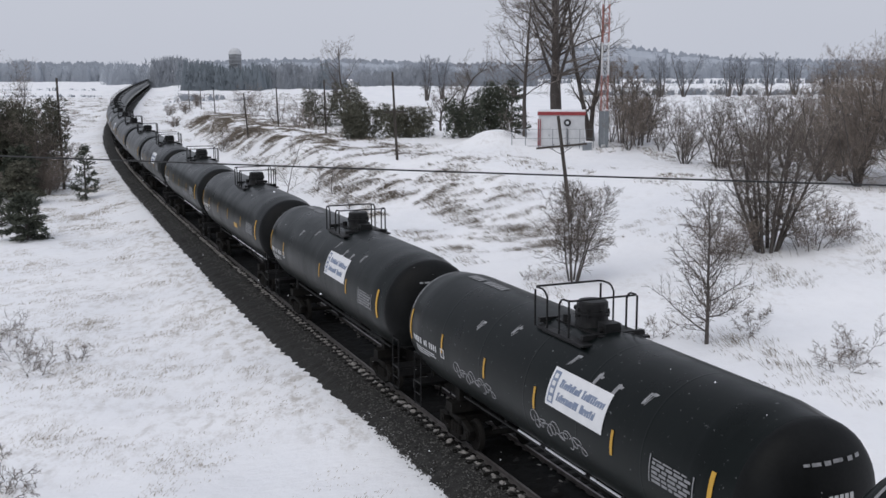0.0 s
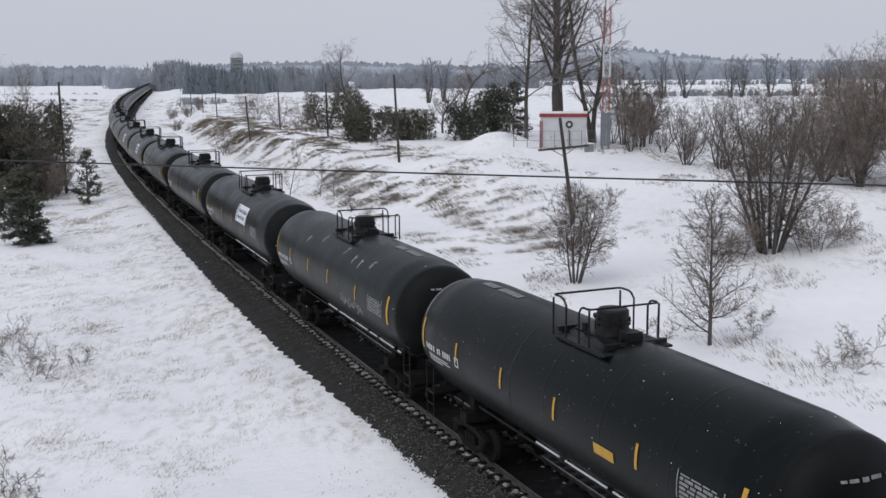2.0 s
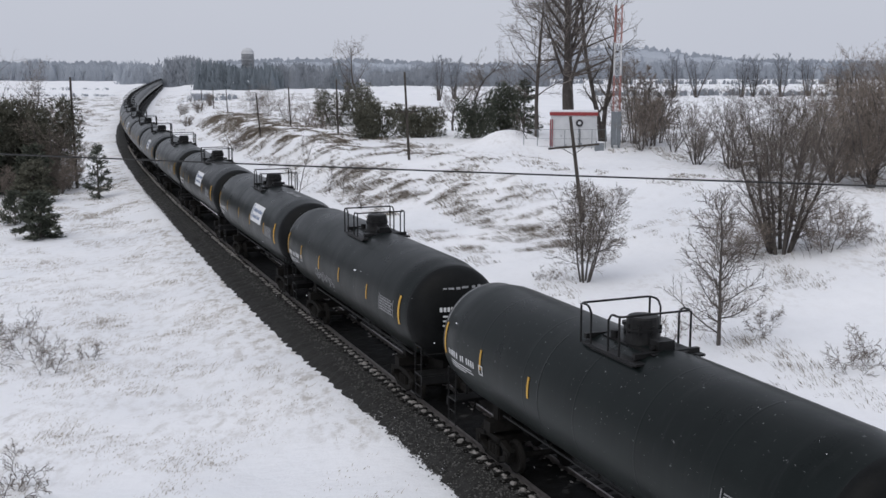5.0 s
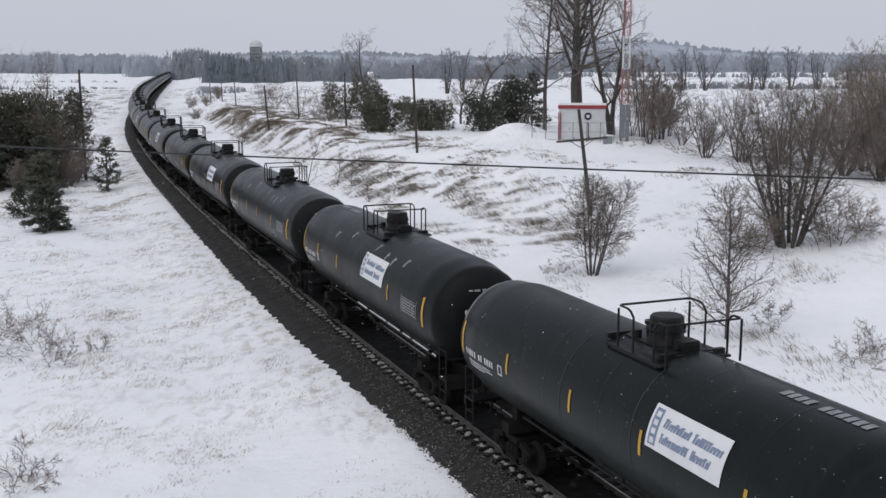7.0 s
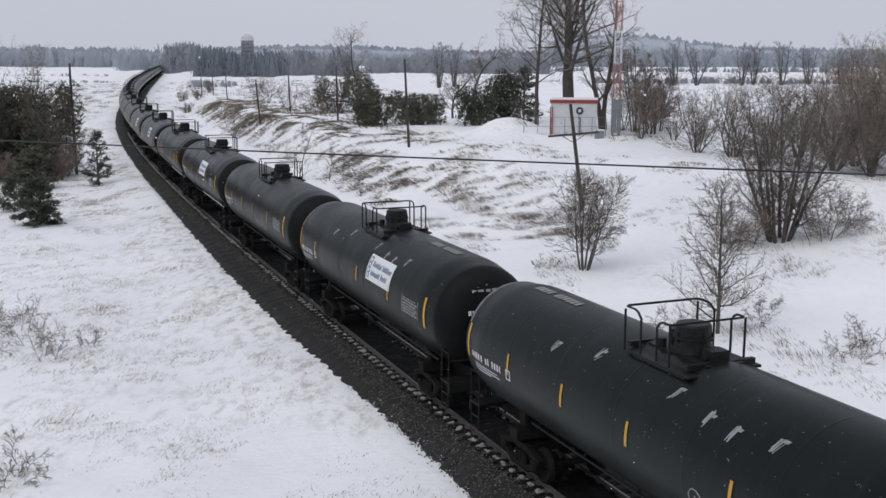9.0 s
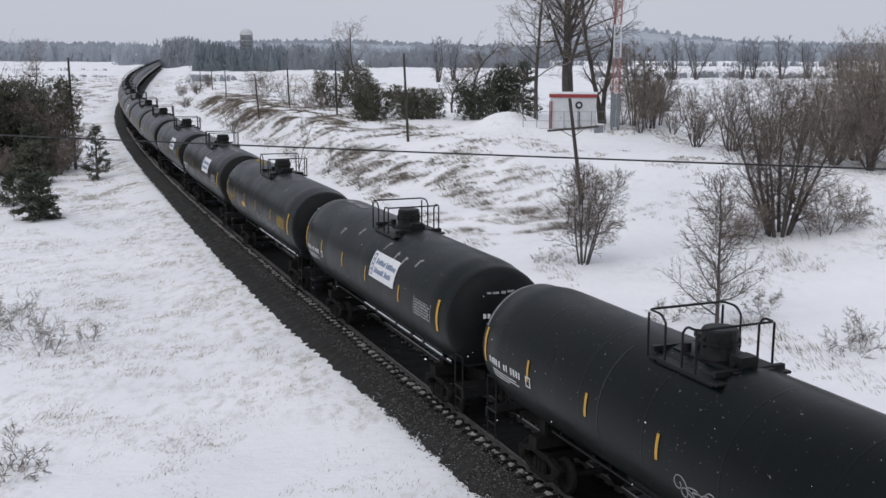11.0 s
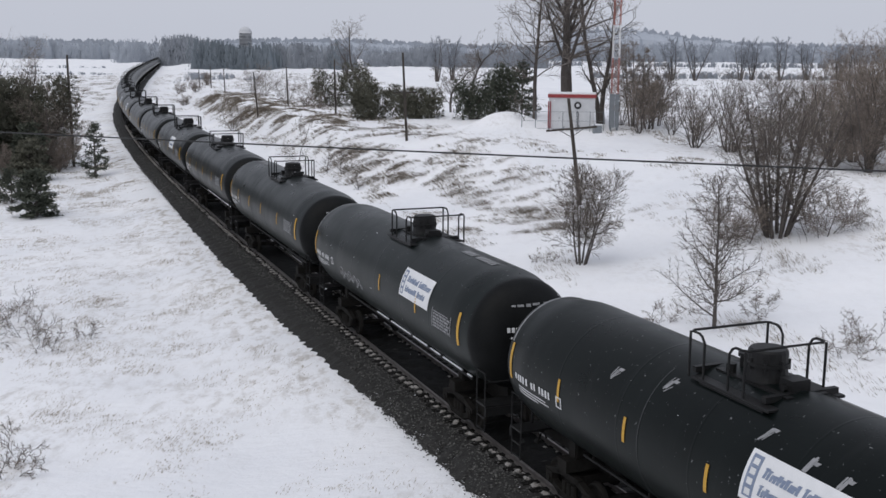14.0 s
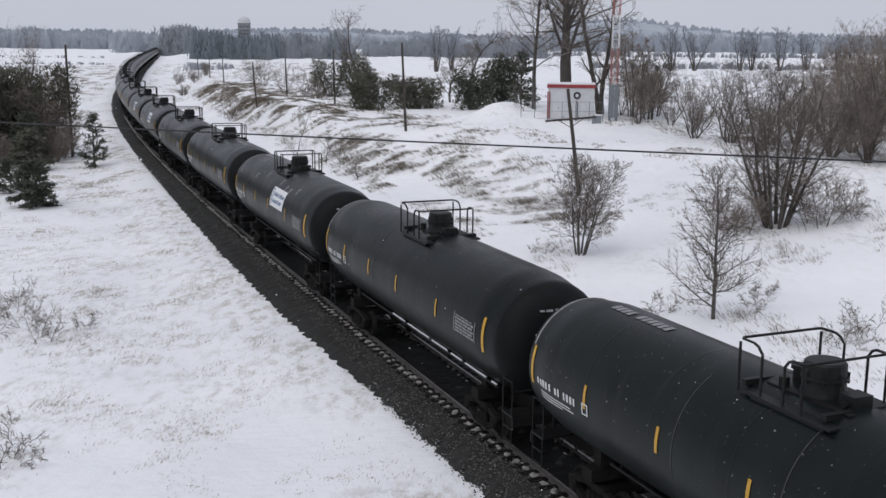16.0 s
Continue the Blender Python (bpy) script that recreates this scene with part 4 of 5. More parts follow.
cedar_bush("dense brown-green evergreen bush in snow", -16.5, 161.0, 6.0, 6.5, 73)
cedar_bush("dense brown-green evergreen bush in snow", -12.2, 160.0, 6.2, 5.5, 74)
bare_plant("bare_tree", "leafless rounded tree behind evergreen bushes", "tree", -12.5, 166, 11.5, 0.22, 75, 4, 1, 0, TWIG, (1, 3), 0.25, 0.10, 0.14)
bare_plant("bare_tree", "leafless crooked tree on a snowy bench", "tree", 3.0, 131, 9.5, 0.18, 76, 4, 1, 0, TWIG, (1, 3), 0.2, 0.08, 0.18)
bare_plant("bare_tree", "leafless crooked tree on a snowy bench", "tree", 0.5, 136, 8.0, 0.15, 77, 4, 1, 0, TWIG, (1, 3), 0.2, 0.08, 0.18)
for k, (x, y, h) in enumerate(((-32.2, 197, 6.5), (-34.5, 199, 5.5), (-29, 150, 4.0), (-20, 158, 3.6), (-17.5, 150, 2.4), (-24.5, 170, 4.2), (-21, 176, 5.0))):
    bare_plant("shrub", "leafless brush along the pole line", "shrub", x, y, h, 0.05, 80 + k, 3, 5, 0.55, BROWN, (1, 2), 0.1, 0.08, 0.18, group="brush along the pole line")
for k, (x, y, h) in enumerate(((-13.9, 102.2, 5.6), (-10.7, 98.9, 2.7), (-9.2, 96.8, 2.6), (-7.2, 90.6, 1.8), (-11.5, 140.0, 2.4), (7.4, 104.5, 2.6))):
    bare_plant("sapling", "thin leafless sapling on the snowy bank", "tree", x, y, h, 0.03 + 0.004 * h, 90 + k, 3, 1, 0, TWIG, (1, 2), 0.15, 0.08, 0.12, group="saplings on the bank")
# brush beside the distant line
for k, (s, o, h) in enumerate(((150, -9, 1.8), (172, -16, 2.4), (196, -11, 2.2), (214, -26, 2.8), (238, -15, 2.6), (265, -32, 3.2), (290, -20, 3.0), (205, 13, 2.2), (236, 17, 3.4), (262, 14, 3.0), (284, 22, 3.8))):
    x, y, _ = track(s, o)
    bare_plant("shrub", "leafless brown brush beside the distant line", "shrub", float(x), float(y), h, 0.05, 400 + k, 3, 6, 0.65, BROWN, (1, 3), 0.1, 0.08, 0.18, group="brush beside the line")
for k, (x, y, h) in enumerate(((-37.4, 105.5, 3.6), (-38.0, 109.0, 4.6), (-40.5, 101.0, 3.0), (-44.0, 101.0, 3.4))):
    bare_plant("shrub", "leafless brown brush at the foot of pines", "shrub", x, y, h, 0.04, 420 + k, 3, 6, 0.6, BROWN, (1, 3), 0.1, 0.08, 0.18, group="brush at the pines")
# far single trees across the field, haze painted into their crown colour
for k, (x, y, h) in enumerate(((-3.4, 392, 17), (2.0, 405, 15), (88, 437, 18), (96.9, 437, 19), (118, 450, 17), (124, 455, 18), (134, 450, 19), (148, 460, 17), (160, 455, 16), (30, 430, 14), (-38, 420, 14))):
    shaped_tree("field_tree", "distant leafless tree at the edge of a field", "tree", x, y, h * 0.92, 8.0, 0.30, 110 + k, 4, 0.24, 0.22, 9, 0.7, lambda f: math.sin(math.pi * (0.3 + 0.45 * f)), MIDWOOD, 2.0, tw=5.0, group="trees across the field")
# left of the line
for k, (x, y, h, w) in enumerate(((-45.0, 104, 9.2, 7.0), (-48.5, 102, 8.8, 8.0), (-39.6, 105, 4.6, 4.6), (-37.6, 99.5, 3.6, 4.0))):
    conifer("bushy dark green pine at the edge of the snow field", x, y, h, w, 130 + k, CEDAR if k % 2 else NEEDLE, 120, 0.03, "pines left of the line", 0.42, 1.2)
cedar_bush("broad brown-green evergreen thicket beside the snow field", -41.2, 110.5, 9.2, 8.6, 145, CEDAR, 5200)
cedar_bush("broad brown-green evergreen thicket beside the snow field", -48.0, 108.0, 9.6, 10.5, 146, CEDAR, 5200)
cedar_bush("broad brown-green evergreen thicket beside the snow field", -44.8, 105.5, 7.4, 8.5, 148, CEDAR, 4200)
cedar_bush("broad brown-green evergreen thicket beside the snow field", -43.5, 117.0, 9.8, 9.5, 147, CEDAR, 1500)
conifer("small green pine standing in the snow", -29.2, 78.0, 3.3, 3.9, 140, NEEDLE, 60, 0.03, "", 0.7, 2.0)
conifer("small green pine standing in the snow", -32.6, 102.3, 4.9, 3.2, 141, NEEDLE, 46, 0.04, "", 0.8, 1.0)
conifer("small green pine standing in the snow", -33.5, 84.5, 2.6, 2.6, 142, NEEDLE, 50, 0.04, "", 0.8, 1.2)
for k, (x, y, h) in enumerate(((-44, 112, 13), (-47.5, 115, 13.5), (-41.5, 110, 11), (-39.5, 108, 8))):
    bare_plant("bare_tree", "thin leafless tree behind pines", "tree", x, y, h, 0.12, 150 + k, 3, 2, 0.15, BROWN, (1, 3), 0.2, 0.12, 0.14, group="trees behind the pines")
for k, (x, y, h, st) in enumerate(((-17.2, 44.3, 1.8, 4), (-19.6, 43.6, 2.4, 4), (-20.2, 48.5, 1.8, 3), (-18.6, 46.5, 1.9, 4), (-14.9, 44.2, 1.1, 3), (-16.0, 42.6, 1.5, 3), (-12.6, 30.6, 1.3, 3), (-12.3, 29.5, 1.1, 3))):
    bare_plant("shrub", "low leafless shrub poking out of the snow", "shrub", x, y, h, 0.016, 160 + k, 2, st, 0.95, BROWN, (1, 2), 0.1, 0.02, 0.20, group="low shrubs in the field")
for k, (x, y, h, st) in enumerate(((15.4, 40.6, 1.4, 5), (16.6, 42.2, 1.6, 5), (14.6, 49.2, 0.8, 4), (13.2, 50.5, 0.9, 5), (9.4, 46.4, 1.2, 4), (13.6, 46.8, 1.1, 4), (21.2, 60.2, 2.2, 6), (22.8, 61.5, 2.0, 6), (5.4, 59.2, 1.0, 4))):
    bare_plant("shrub", "low leafless shrub poking out of the snow", "shrub", x, y, h, 0.012, 170 + k, 2, st, 0.9, BROWN, (1, 2), 0.1, 0.02, 0.20, group="low shrubs on the slope")


# ---- far woods and hills, distance haze painted into their colours ----
def far_wood(label, mat, x0, x1, y, depth, h, count, seed, spiky=False):
    rng = random.Random(seed)
    y *= LAND
    verts, faces = [], []
    for _ in range(count):
        x, yy = rng.uniform(x0, x1), y + rng.uniform(0, depth)
        z, hh = float(ground_z(x, yy)) - 1, h * rng.choice((0.6, 0.75, 0.85, 0.95, 1.08)) * rng.uniform(0.92, 1.06)
        hh *= 0.95 + 0.5 * noise.noise(Vector((x / (2.6 * h), seed, 0)))
        i, rings = len(verts), 4
        cy = yy + depth * 0.3
        for q in range(rings):
            f = (0.0, 0.28, 0.60, 0.88)[q]
            rr = hh * ((0.16, 0.13, 0.075, 0.015) if spiky else (0.26, 0.25, 0.20, 0.07))[q] * rng.uniform(0.7, 1.2)
            for k in range(7):
                g = rr * rng.uniform(0.75, 1.25)
                verts.append((x + g * math.cos(0.8976 * k), cy + g * math.sin(0.8976 * k), z + f * hh + rng.uniform(-0.05, 0.05) * hh))
        for q in range(rings - 1):
            faces += [(i + q * 7 + k, i + q * 7 + (k + 1) % 7, i + q * 7 + 7 + (k + 1) % 7, i + q * 7 + 7 + k) for k in range(7)]
        faces.append(tuple(i + 21 + k for k in range(7)))
        for k in range(46):
            f = rng.random() ** 0.8
            rr = hh * (0.19 * (1 - f) if spiky else 0.34 * math.sin(min(1.0, 0.25 + 0.75 * f) * math.pi * 0.9))
            a = rng.uniform(0, 6.283)
            cx, cy2, cz = x + rr * math.cos(a), yy + 0.3 * rr * math.sin(a), z + f * hh * 0.95
            w, l = hh * rng.uniform(0.008, 0.022), hh * rng.uniform(0.08, 0.22) * (0.7 if spiky else 1.0)
            t = rng.gauss(0, 0.25) * l + (0 if spiky else 0.25 * rr * math.cos(a) / max(rr, 0.01) * l)
            i = len(verts)
            verts += [(cx - w, cy2, cz - l * 0.4), (cx + w, cy2, cz - l * 0.4), (cx + t + w * 0.4, cy2, cz + l * 0.6), (cx + t - w * 0.4, cy2, cz + l * 0.6)]
            faces.append((i, i + 1, i + 2, i + 3))
    me = from_arrays("far_wood", verts, faces)
    me.shade_smooth()
    me.materials.append(mat)
    return tagged(new("far_wood", me), label, "woodland", kind="stuff")


def ridge(label, mat, x0, x1, y, h, seed):
    """A wooded hill far off: a ragged-topped body with depth."""
    rng = random.Random(seed)
    n, y = 160, y * LAND
    verts, faces = [], []
    for i in range(n + 1):
        x = x0 + (x1 - x0) * i / n
        f = i / n
        top = h(f) + rng.uniform(-0.8, 0.8)
        for yy, z in ((y, -3), (y + 25, top * 0.72), (y + 60, top), (y + 200, -3)):
            verts.append((x, yy + rng.uniform(-4, 4), z))
    for i in range(n):
        for j in range(3):
            a = i * 4 + j
            faces.append((a, a + 4, a + 5, a + 1))
    for _ in range(1500):
        f = rng.random()
        x, t = x0 + (x1 - x0) * f, h(f)
        g = rng.uniform(0.55, 1.0)
        z, w, hh = t * g - 3, rng.uniform(2.5, 5.0), rng.uniform(5, 10)
        k, yy = len(verts), y + 20 + 38 * g
        verts += [(x - w, yy, z), (x + w, yy, z), (x + w * 0.6, yy, z + hh * 0.7), (x + rng.uniform(-1, 1), yy, z + hh), (x - w * 0.6, yy, z + hh * 0.75)]
        faces.append((k, k + 1, k + 2, k + 3, k + 4))
    me = from_arrays("hill", verts, faces)
    me.materials.append(mat)
    return tagged(new("backdrop_hill", me), label, "hill", kind="structure")


# pale blue-grey: the hills' haze is painted into this colour
HILL = plain("haze_tinted_hillside", (0.36, 0.39, 0.44), (0.43, 0.46, 0.51), 0.02, 1.0, fine=0.15, spec=0.0)
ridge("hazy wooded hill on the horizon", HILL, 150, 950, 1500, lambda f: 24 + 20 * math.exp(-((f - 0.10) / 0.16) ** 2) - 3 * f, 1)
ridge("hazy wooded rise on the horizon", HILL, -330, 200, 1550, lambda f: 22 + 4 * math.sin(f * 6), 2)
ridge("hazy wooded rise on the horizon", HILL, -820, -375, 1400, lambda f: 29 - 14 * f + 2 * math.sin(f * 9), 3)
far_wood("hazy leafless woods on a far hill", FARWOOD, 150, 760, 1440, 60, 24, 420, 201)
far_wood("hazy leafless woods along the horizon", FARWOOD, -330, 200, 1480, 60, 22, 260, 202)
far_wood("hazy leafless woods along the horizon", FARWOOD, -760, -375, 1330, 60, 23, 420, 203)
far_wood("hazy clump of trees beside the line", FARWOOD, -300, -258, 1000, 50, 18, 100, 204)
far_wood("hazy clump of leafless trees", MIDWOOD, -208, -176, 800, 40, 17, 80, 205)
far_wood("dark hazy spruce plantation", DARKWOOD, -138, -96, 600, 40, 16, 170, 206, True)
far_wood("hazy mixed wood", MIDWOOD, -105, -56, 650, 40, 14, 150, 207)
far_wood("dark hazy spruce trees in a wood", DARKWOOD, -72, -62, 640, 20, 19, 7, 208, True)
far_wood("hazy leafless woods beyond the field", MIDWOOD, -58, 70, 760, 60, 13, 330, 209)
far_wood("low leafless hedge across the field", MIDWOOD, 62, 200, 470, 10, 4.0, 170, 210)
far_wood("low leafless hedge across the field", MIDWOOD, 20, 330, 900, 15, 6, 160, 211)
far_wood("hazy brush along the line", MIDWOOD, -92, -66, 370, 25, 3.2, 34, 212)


def silo(x, y):
    bm = bmesh.new()
    prof = [(0, 3.6), (20, 3.6), (20, 3.8), (20.6, 3.8)] + [(20.6 + 3.4 * math.sin(a), 3.7 * math.cos(a) + 0.02) for a in np.linspace(0, math.pi / 2, 7)]
    lathe(bm, [(float(a), float(r)) for a, r in prof], 24, "Z")
    thing = new("silo")
    thing.location = (x, y, float(ground_z(x, y)) - 0.2)
    part("shell", bm, SILO, thing, "", True)
    bm = bmesh.new()
    for z in range(1, 20, 2):
        lathe(bm, [(z, 3.61), (z, 3.68), (z + 0.25, 3.68), (z + 0.25, 3.61)], 24, "Z")
    part("hoop", bm, SILO, thing)
    return tagged(thing, "tall hazy concrete farm silo with domed roof", "silo")


silo(-117, 634)


# ---- poles, wire, hut, mast ----
def pole(x, y, h, r=0.13, lean=(0, 0), arm=None, tilt=0.0, turn=0.0, label="weathered wooden utility pole in snow"):
    y *= LAND
    thing = new("utility_pole")
    thing.location = (x, y, floor_at(x, y) - 0.25)
    bm = bmesh.new()
    p = [Vector((lean[0] * k / 5, lean[1] * k / 5, (h + 0.25) * k / 5)) for k in range(6)]
    for k in range(5):
        rod(bm, p[k], p[k + 1], r * (1 - 0.06 * k), 9, r * (1 - 0.06 * (k + 1)))
    part("post", bm, POLE, thing)
    if arm:
        z, w = arm
        c = Vector((lean[0] * z / h, lean[1] * z / h, z))
        m = Matrix.Translation(c) @ Matrix.Rotation(turn, 4, "Z") @ Matrix.Rotation(tilt, 4, "Y")
        bm = bmesh.new()
        box(bm, (0, -r, 0), (w, 0.10, 0.13), m)
        part("crossarm", bm, POLE, thing)
        for k in range(4):
            bm = bmesh.new()
            x0 = (-0.45 + 0.3 * k) * w
            rod(bm, m @ Vector((x0, -r, 0.05)), m @ Vector((x0, -r, 0.2)), 0.04, 6)
            part("insulator", bm, GALV, thing)
        for e in (-1, 1):
            bm = bmesh.new()
            rod(bm, m @ Vector((e * w * 0.25, -r, -0.02)), c + Vector((0, -r, -0.55)), 0.025, 5)
            part("brace", bm, POLE, thing)
    return tagged(thing, label, "utility pole")


pole(9.1, 74.1, 7.1, 0.15, (-1.0, 0), (5.35, 3.4), -0.09, 0.0, "leaning wooden pole with one crossarm behind a shrub")
pole(-3.6, 100.8, 7.9, 0.13, (-0.38, 0), (4.6, 2.2), 0.0, 0.4)
pole(-14.0, 140.6, 6.8, 0.13, (-0.15, 0), (2.7, 2.0), 0.0, 0.4)
pole(-22.3, 156.7, 5.6, 0.12, (-0.2, 0))
pole(-24.6, 145.1, 5.9, 0.11, (-0.5, 0))
pole(-45.4, 228.4, 4.9, 0.12, (-0.2, 0))
pole(-57.0, 270, 5.2, 0.12, (-0.1, 0))
pole(-62.0, 280, 4.6, 0.12, (-0.1, 0))
pole(-37.9, 112.1, 11.2, 0.15, (-0.12, 0), None, 0, 0, "tall dark wooden pole beside pines")


def wire_span():
    a, b = Vector((-20.7, 50.2, 7.05)), Vector((14.4, 36.2, 7.05))
    d = b - a
    a, b = a - d * 0.6, b + d * 0.5
    pts = []
    for k in range(41):
        f = k / 40
        p = a.lerp(b, f)
        p.z += 0.16 * (2 * f - 1) ** 2
        pts.append(p)
    verts = [(p.x + 0.034 * math.cos(k * 1.2566) * 0.4, p.y + 0.034 * math.cos(k * 1.2566) * 0.9, p.z + 0.034 * math.sin(k * 1.2566)) for p in pts for k in range(5)]
    faces = [(i * 5 + k, i * 5 + (k + 1) % 5, i * 5 + 5 + (k + 1) % 5, i * 5 + 5 + k) for i in range(len(pts) - 1) for k in range(5)]
    me = from_arrays("overhead_wire", verts, faces)
    me.materials.append(WIRE)
    tagged(new("overhead_wire", me), "single black wire strung across the railway line", "wire")
    for p in (a, b):
        pole(p.x, p.y / LAND, p.z - floor_at(p.x, p.y) + 0.02, 0.14, (0, 0), None, 0, 0, "wooden pole that carries the wire over the line")


wire_span()


def hut(x, y):
    y *= LAND
    thing = new("equipment_hut")
    thing.location = (x, y, floor_at(x, y) - 0.1)
    thing.rotation_euler = (0, 0, radians(-8))
    bm = bmesh.new()
    box(bm, (0, 0, 1.55), (4.3, 2.6, 3.1))
    part("wall", bm, HUT, thing, "white metal-clad wall")
    for k in range(14):
        bm = bmesh.new()
        box(bm, (-2.0 + 0.307 * k, -1.315, 1.45), (0.03, 0.03, 2.7))
        part("wall_rib", bm, HUT, thing)
    bm = bmesh.new()
    box(bm, (0, 0, 3.2), (4.5, 2.8, 0.32))
    part("roof_trim", bm, HUTRED, thing, "red roof edge")
    bm = bmesh.new()
    v = box(bm, (0, 0, 3.42), (4.4, 2.7, 0.14))
    part("roof_snow", bm, FRESH, thing, "snow on the roof")
    bm = bmesh.new()
    lathe(bm, [(-1.36, 0.34), (-1.40, 0.34), (-1.40, 0.24), (-1.37, 0.22), (-1.37, 0.02)], 20, "Y")
    bmesh.ops.translate(bm, vec=(0.55, 0, 2.35), verts=bm.verts)
    vent = part("vent", bm, GLASSY, thing, "round dark wall vent")
    bm = bmesh.new()
    lathe(bm, [(-1.38, 0.16), (-1.42, 0.16), (-1.42, 0.02)], 14, "Y")
    bmesh.ops.translate(bm, vec=(0.55, 0, 2.35), verts=bm.verts)
    part("vent_cap", bm, HUT, vent)
    bm = bmesh.new()
    box(bm, (-1.5, -1.33, 1.2), (0.95, 0.06, 2.1))
    door = part("door", bm, HUT, thing)
    bm = bmesh.new()
    box(bm, (-1.15, -1.38, 1.15), (0.06, 0.06, 0.18))
    part("door_handle", bm, GALV, door)
    for z in (-2.16, -1.98):
        bm = bmesh.new()
        rod(bm, (z, -1.5, 0.0), (z, -1.5, 2.7), 0.05, 8)
        part("corner_pipe", bm, HUTRED, thing, "red pipe at the corner")
    bm = bmesh.new()
    pipe(bm, [(0.6, -1.45, 0), (0.6, -1.45, 1.7), (0.45, -1.45, 1.8)], 0.05, 8)
    part("vent_pipe", bm, GLASSY, thing)
    return tagged(thing, "small white equipment hut with red roof edge", "hut")


hut(11.9, 105.5)


def ground_box(x, y, s):
    y *= LAND
    thing = new("equipment_box")
    thing.location = (x, y, floor_at(x, y) - 0.05)
    bm = bmesh.new()
    box(bm, (0, 0, s[2] / 2), s)
    part("case", bm, GALV, thing)
    bm = bmesh.new()
    box(bm, (0, 0, s[2] + 0.04), (s[0] * 1.05, s[1] * 1.05, 0.08))
    part("snow_cap", bm, FRESH, thing)
    return tagged(thing, "grey metal equipment box in the snow", "box")


ground_box(13.9, 102.2, (0.8, 0.6, 0.75))


def mast(x, y):
    y *= LAND
    thing = new("radio_mast")
    thing.location = (x, y, floor_at(x, y) - 0.1)
    w = 0.30
    for z0, z1, mat in ((3.4, 6.8, MASTRED), (6.8, 9.8, MASTWHITE), (9.8, 13.2, MASTRED), (13.2, 16.6, MASTWHITE), (16.6, 20, MASTRED)):
        for cx, cy in ((-w, -w), (w, -w), (w, w), (-w, w)):
            bm = bmesh.new()
            rod(bm, (cx, cy, z0), (cx, cy, z1), 0.032, 6)
            part("mast_leg", bm, mat, thing)
        bm = bmesh.new()
        n = 4
        for k in range(n):
            a, b = z0 + (z1 - z0) * k / n, z0 + (z1 - z0) * (k + 1) / n
            for p, q in (((-w, -w), (w, -w)), ((w, -w), (w, w)), ((w, w), (-w, w)), ((-w, w), (-w, -w))):
                rod(bm, (*p, a), (*q, b), 0.015, 4)
                rod(bm, (*p, a), (*q, a), 0.015, 4)
        part("lattice", bm, mat, thing)
    for cx, cy in ((-w, -w), (w, -w), (w, w), (-w, w)):
        bm = bmesh.new()
        rod(bm, (cx, cy, 0), (cx, cy, 3.4), 0.06, 6)
        part("mast_leg", bm, GALV, thing)
    for k in range(2):
        bm = bmesh.new()
        box(bm, (-0.19 + 0.38 * k, -w - 0.08, 1.95), (0.36, 0.05, 3.1))
        part("guard_panel", bm, GALV, thing, "grey anti-climb panel")
    for k in range(2):
        bm = bmesh.new()
        box(bm, ((-1 + 2 * k) * (w + 0.08), 0, 1.95), (0.05, 0.76, 3.1))
        part("guard_panel", bm, GALV, thing, "grey anti-climb panel")
    return tagged(thing, "red and white lattice radio mast with grey base panels", "mast")


mast(15.6, 103.6)


def fence(x0, x1, y):
    y *= LAND
    thing = new("wire_fence")
    thing.location = (x0, y, floor_at((x0 + x1) / 2, y) - 0.2)
    n = 7
    for k in range(n):
        bm = bmesh.new()
        x = (x1 - x0) * k / (n - 1)
        rod(bm, (x, 0, 0), (x, 0, 2.1), 0.035, 6)
        part("fence_post", bm, GALV, thing)
    for z in (0.5, 1.2, 2.05):
        bm = bmesh.new()
        rod(bm, (0, 0, z), (x1 - x0, 0, z), 0.018, 5)
        part("fence_rail", bm, GALV, thing)
    return tagged(thing, "grey wire fence beside a hut", "fence")


fence(7.0, 14.6, 103.2)


# ---- dry grass ----
def grass(label, count, pick, h, seed, lean, run=0.0, mat=STRAW):
    rng = random.Random(seed)
    verts, faces = [], []
    for _ in range(count):
        x, y, g = pick(rng)
        if x is None:
            continue
        z = floor_at(x, y) - 0.02
        for _ in range(rng.randint(4, 8)):
            a = rng.uniform(0, 6.283)
            hh = h * g * rng.uniform(0.5, 1.2)
            u = rng.uniform(-run, run)
            b = Vector((x + rng.gauss(0, 0.09) - 0.9 * u, y + rng.gauss(0, 0.09) - 0.45 * u, z))
            if run:
                b.z = floor_at(b.x, b.y) - 0.02
            t = b + Vector((lean[0] * hh + rng.gauss(0, 0.4) * hh, lean[1] * hh + rng.gauss(0, 0.3) * hh, hh))
            w = Vector((math.cos(a), math.sin(a), 0)) * 0.010 * (1 + 0.9 * (y > 80))
            m = b.lerp(t, 0.55) + Vector((0, 0, hh * 0.12))
            i = len(verts)
            verts += [tuple(b - w), tuple(b + w), tuple(m + w * 0.8), tuple(m - w * 0.8), tuple(t)]
            faces += [(i, i + 1, i + 2, i + 3), (i + 3, i + 2, i + 4)]
    me = from_arrays("dry_grass", verts, faces)
    me.materials.append(mat)
    return tagged(new("dry_grass", me), label, "grass", kind="stuff")


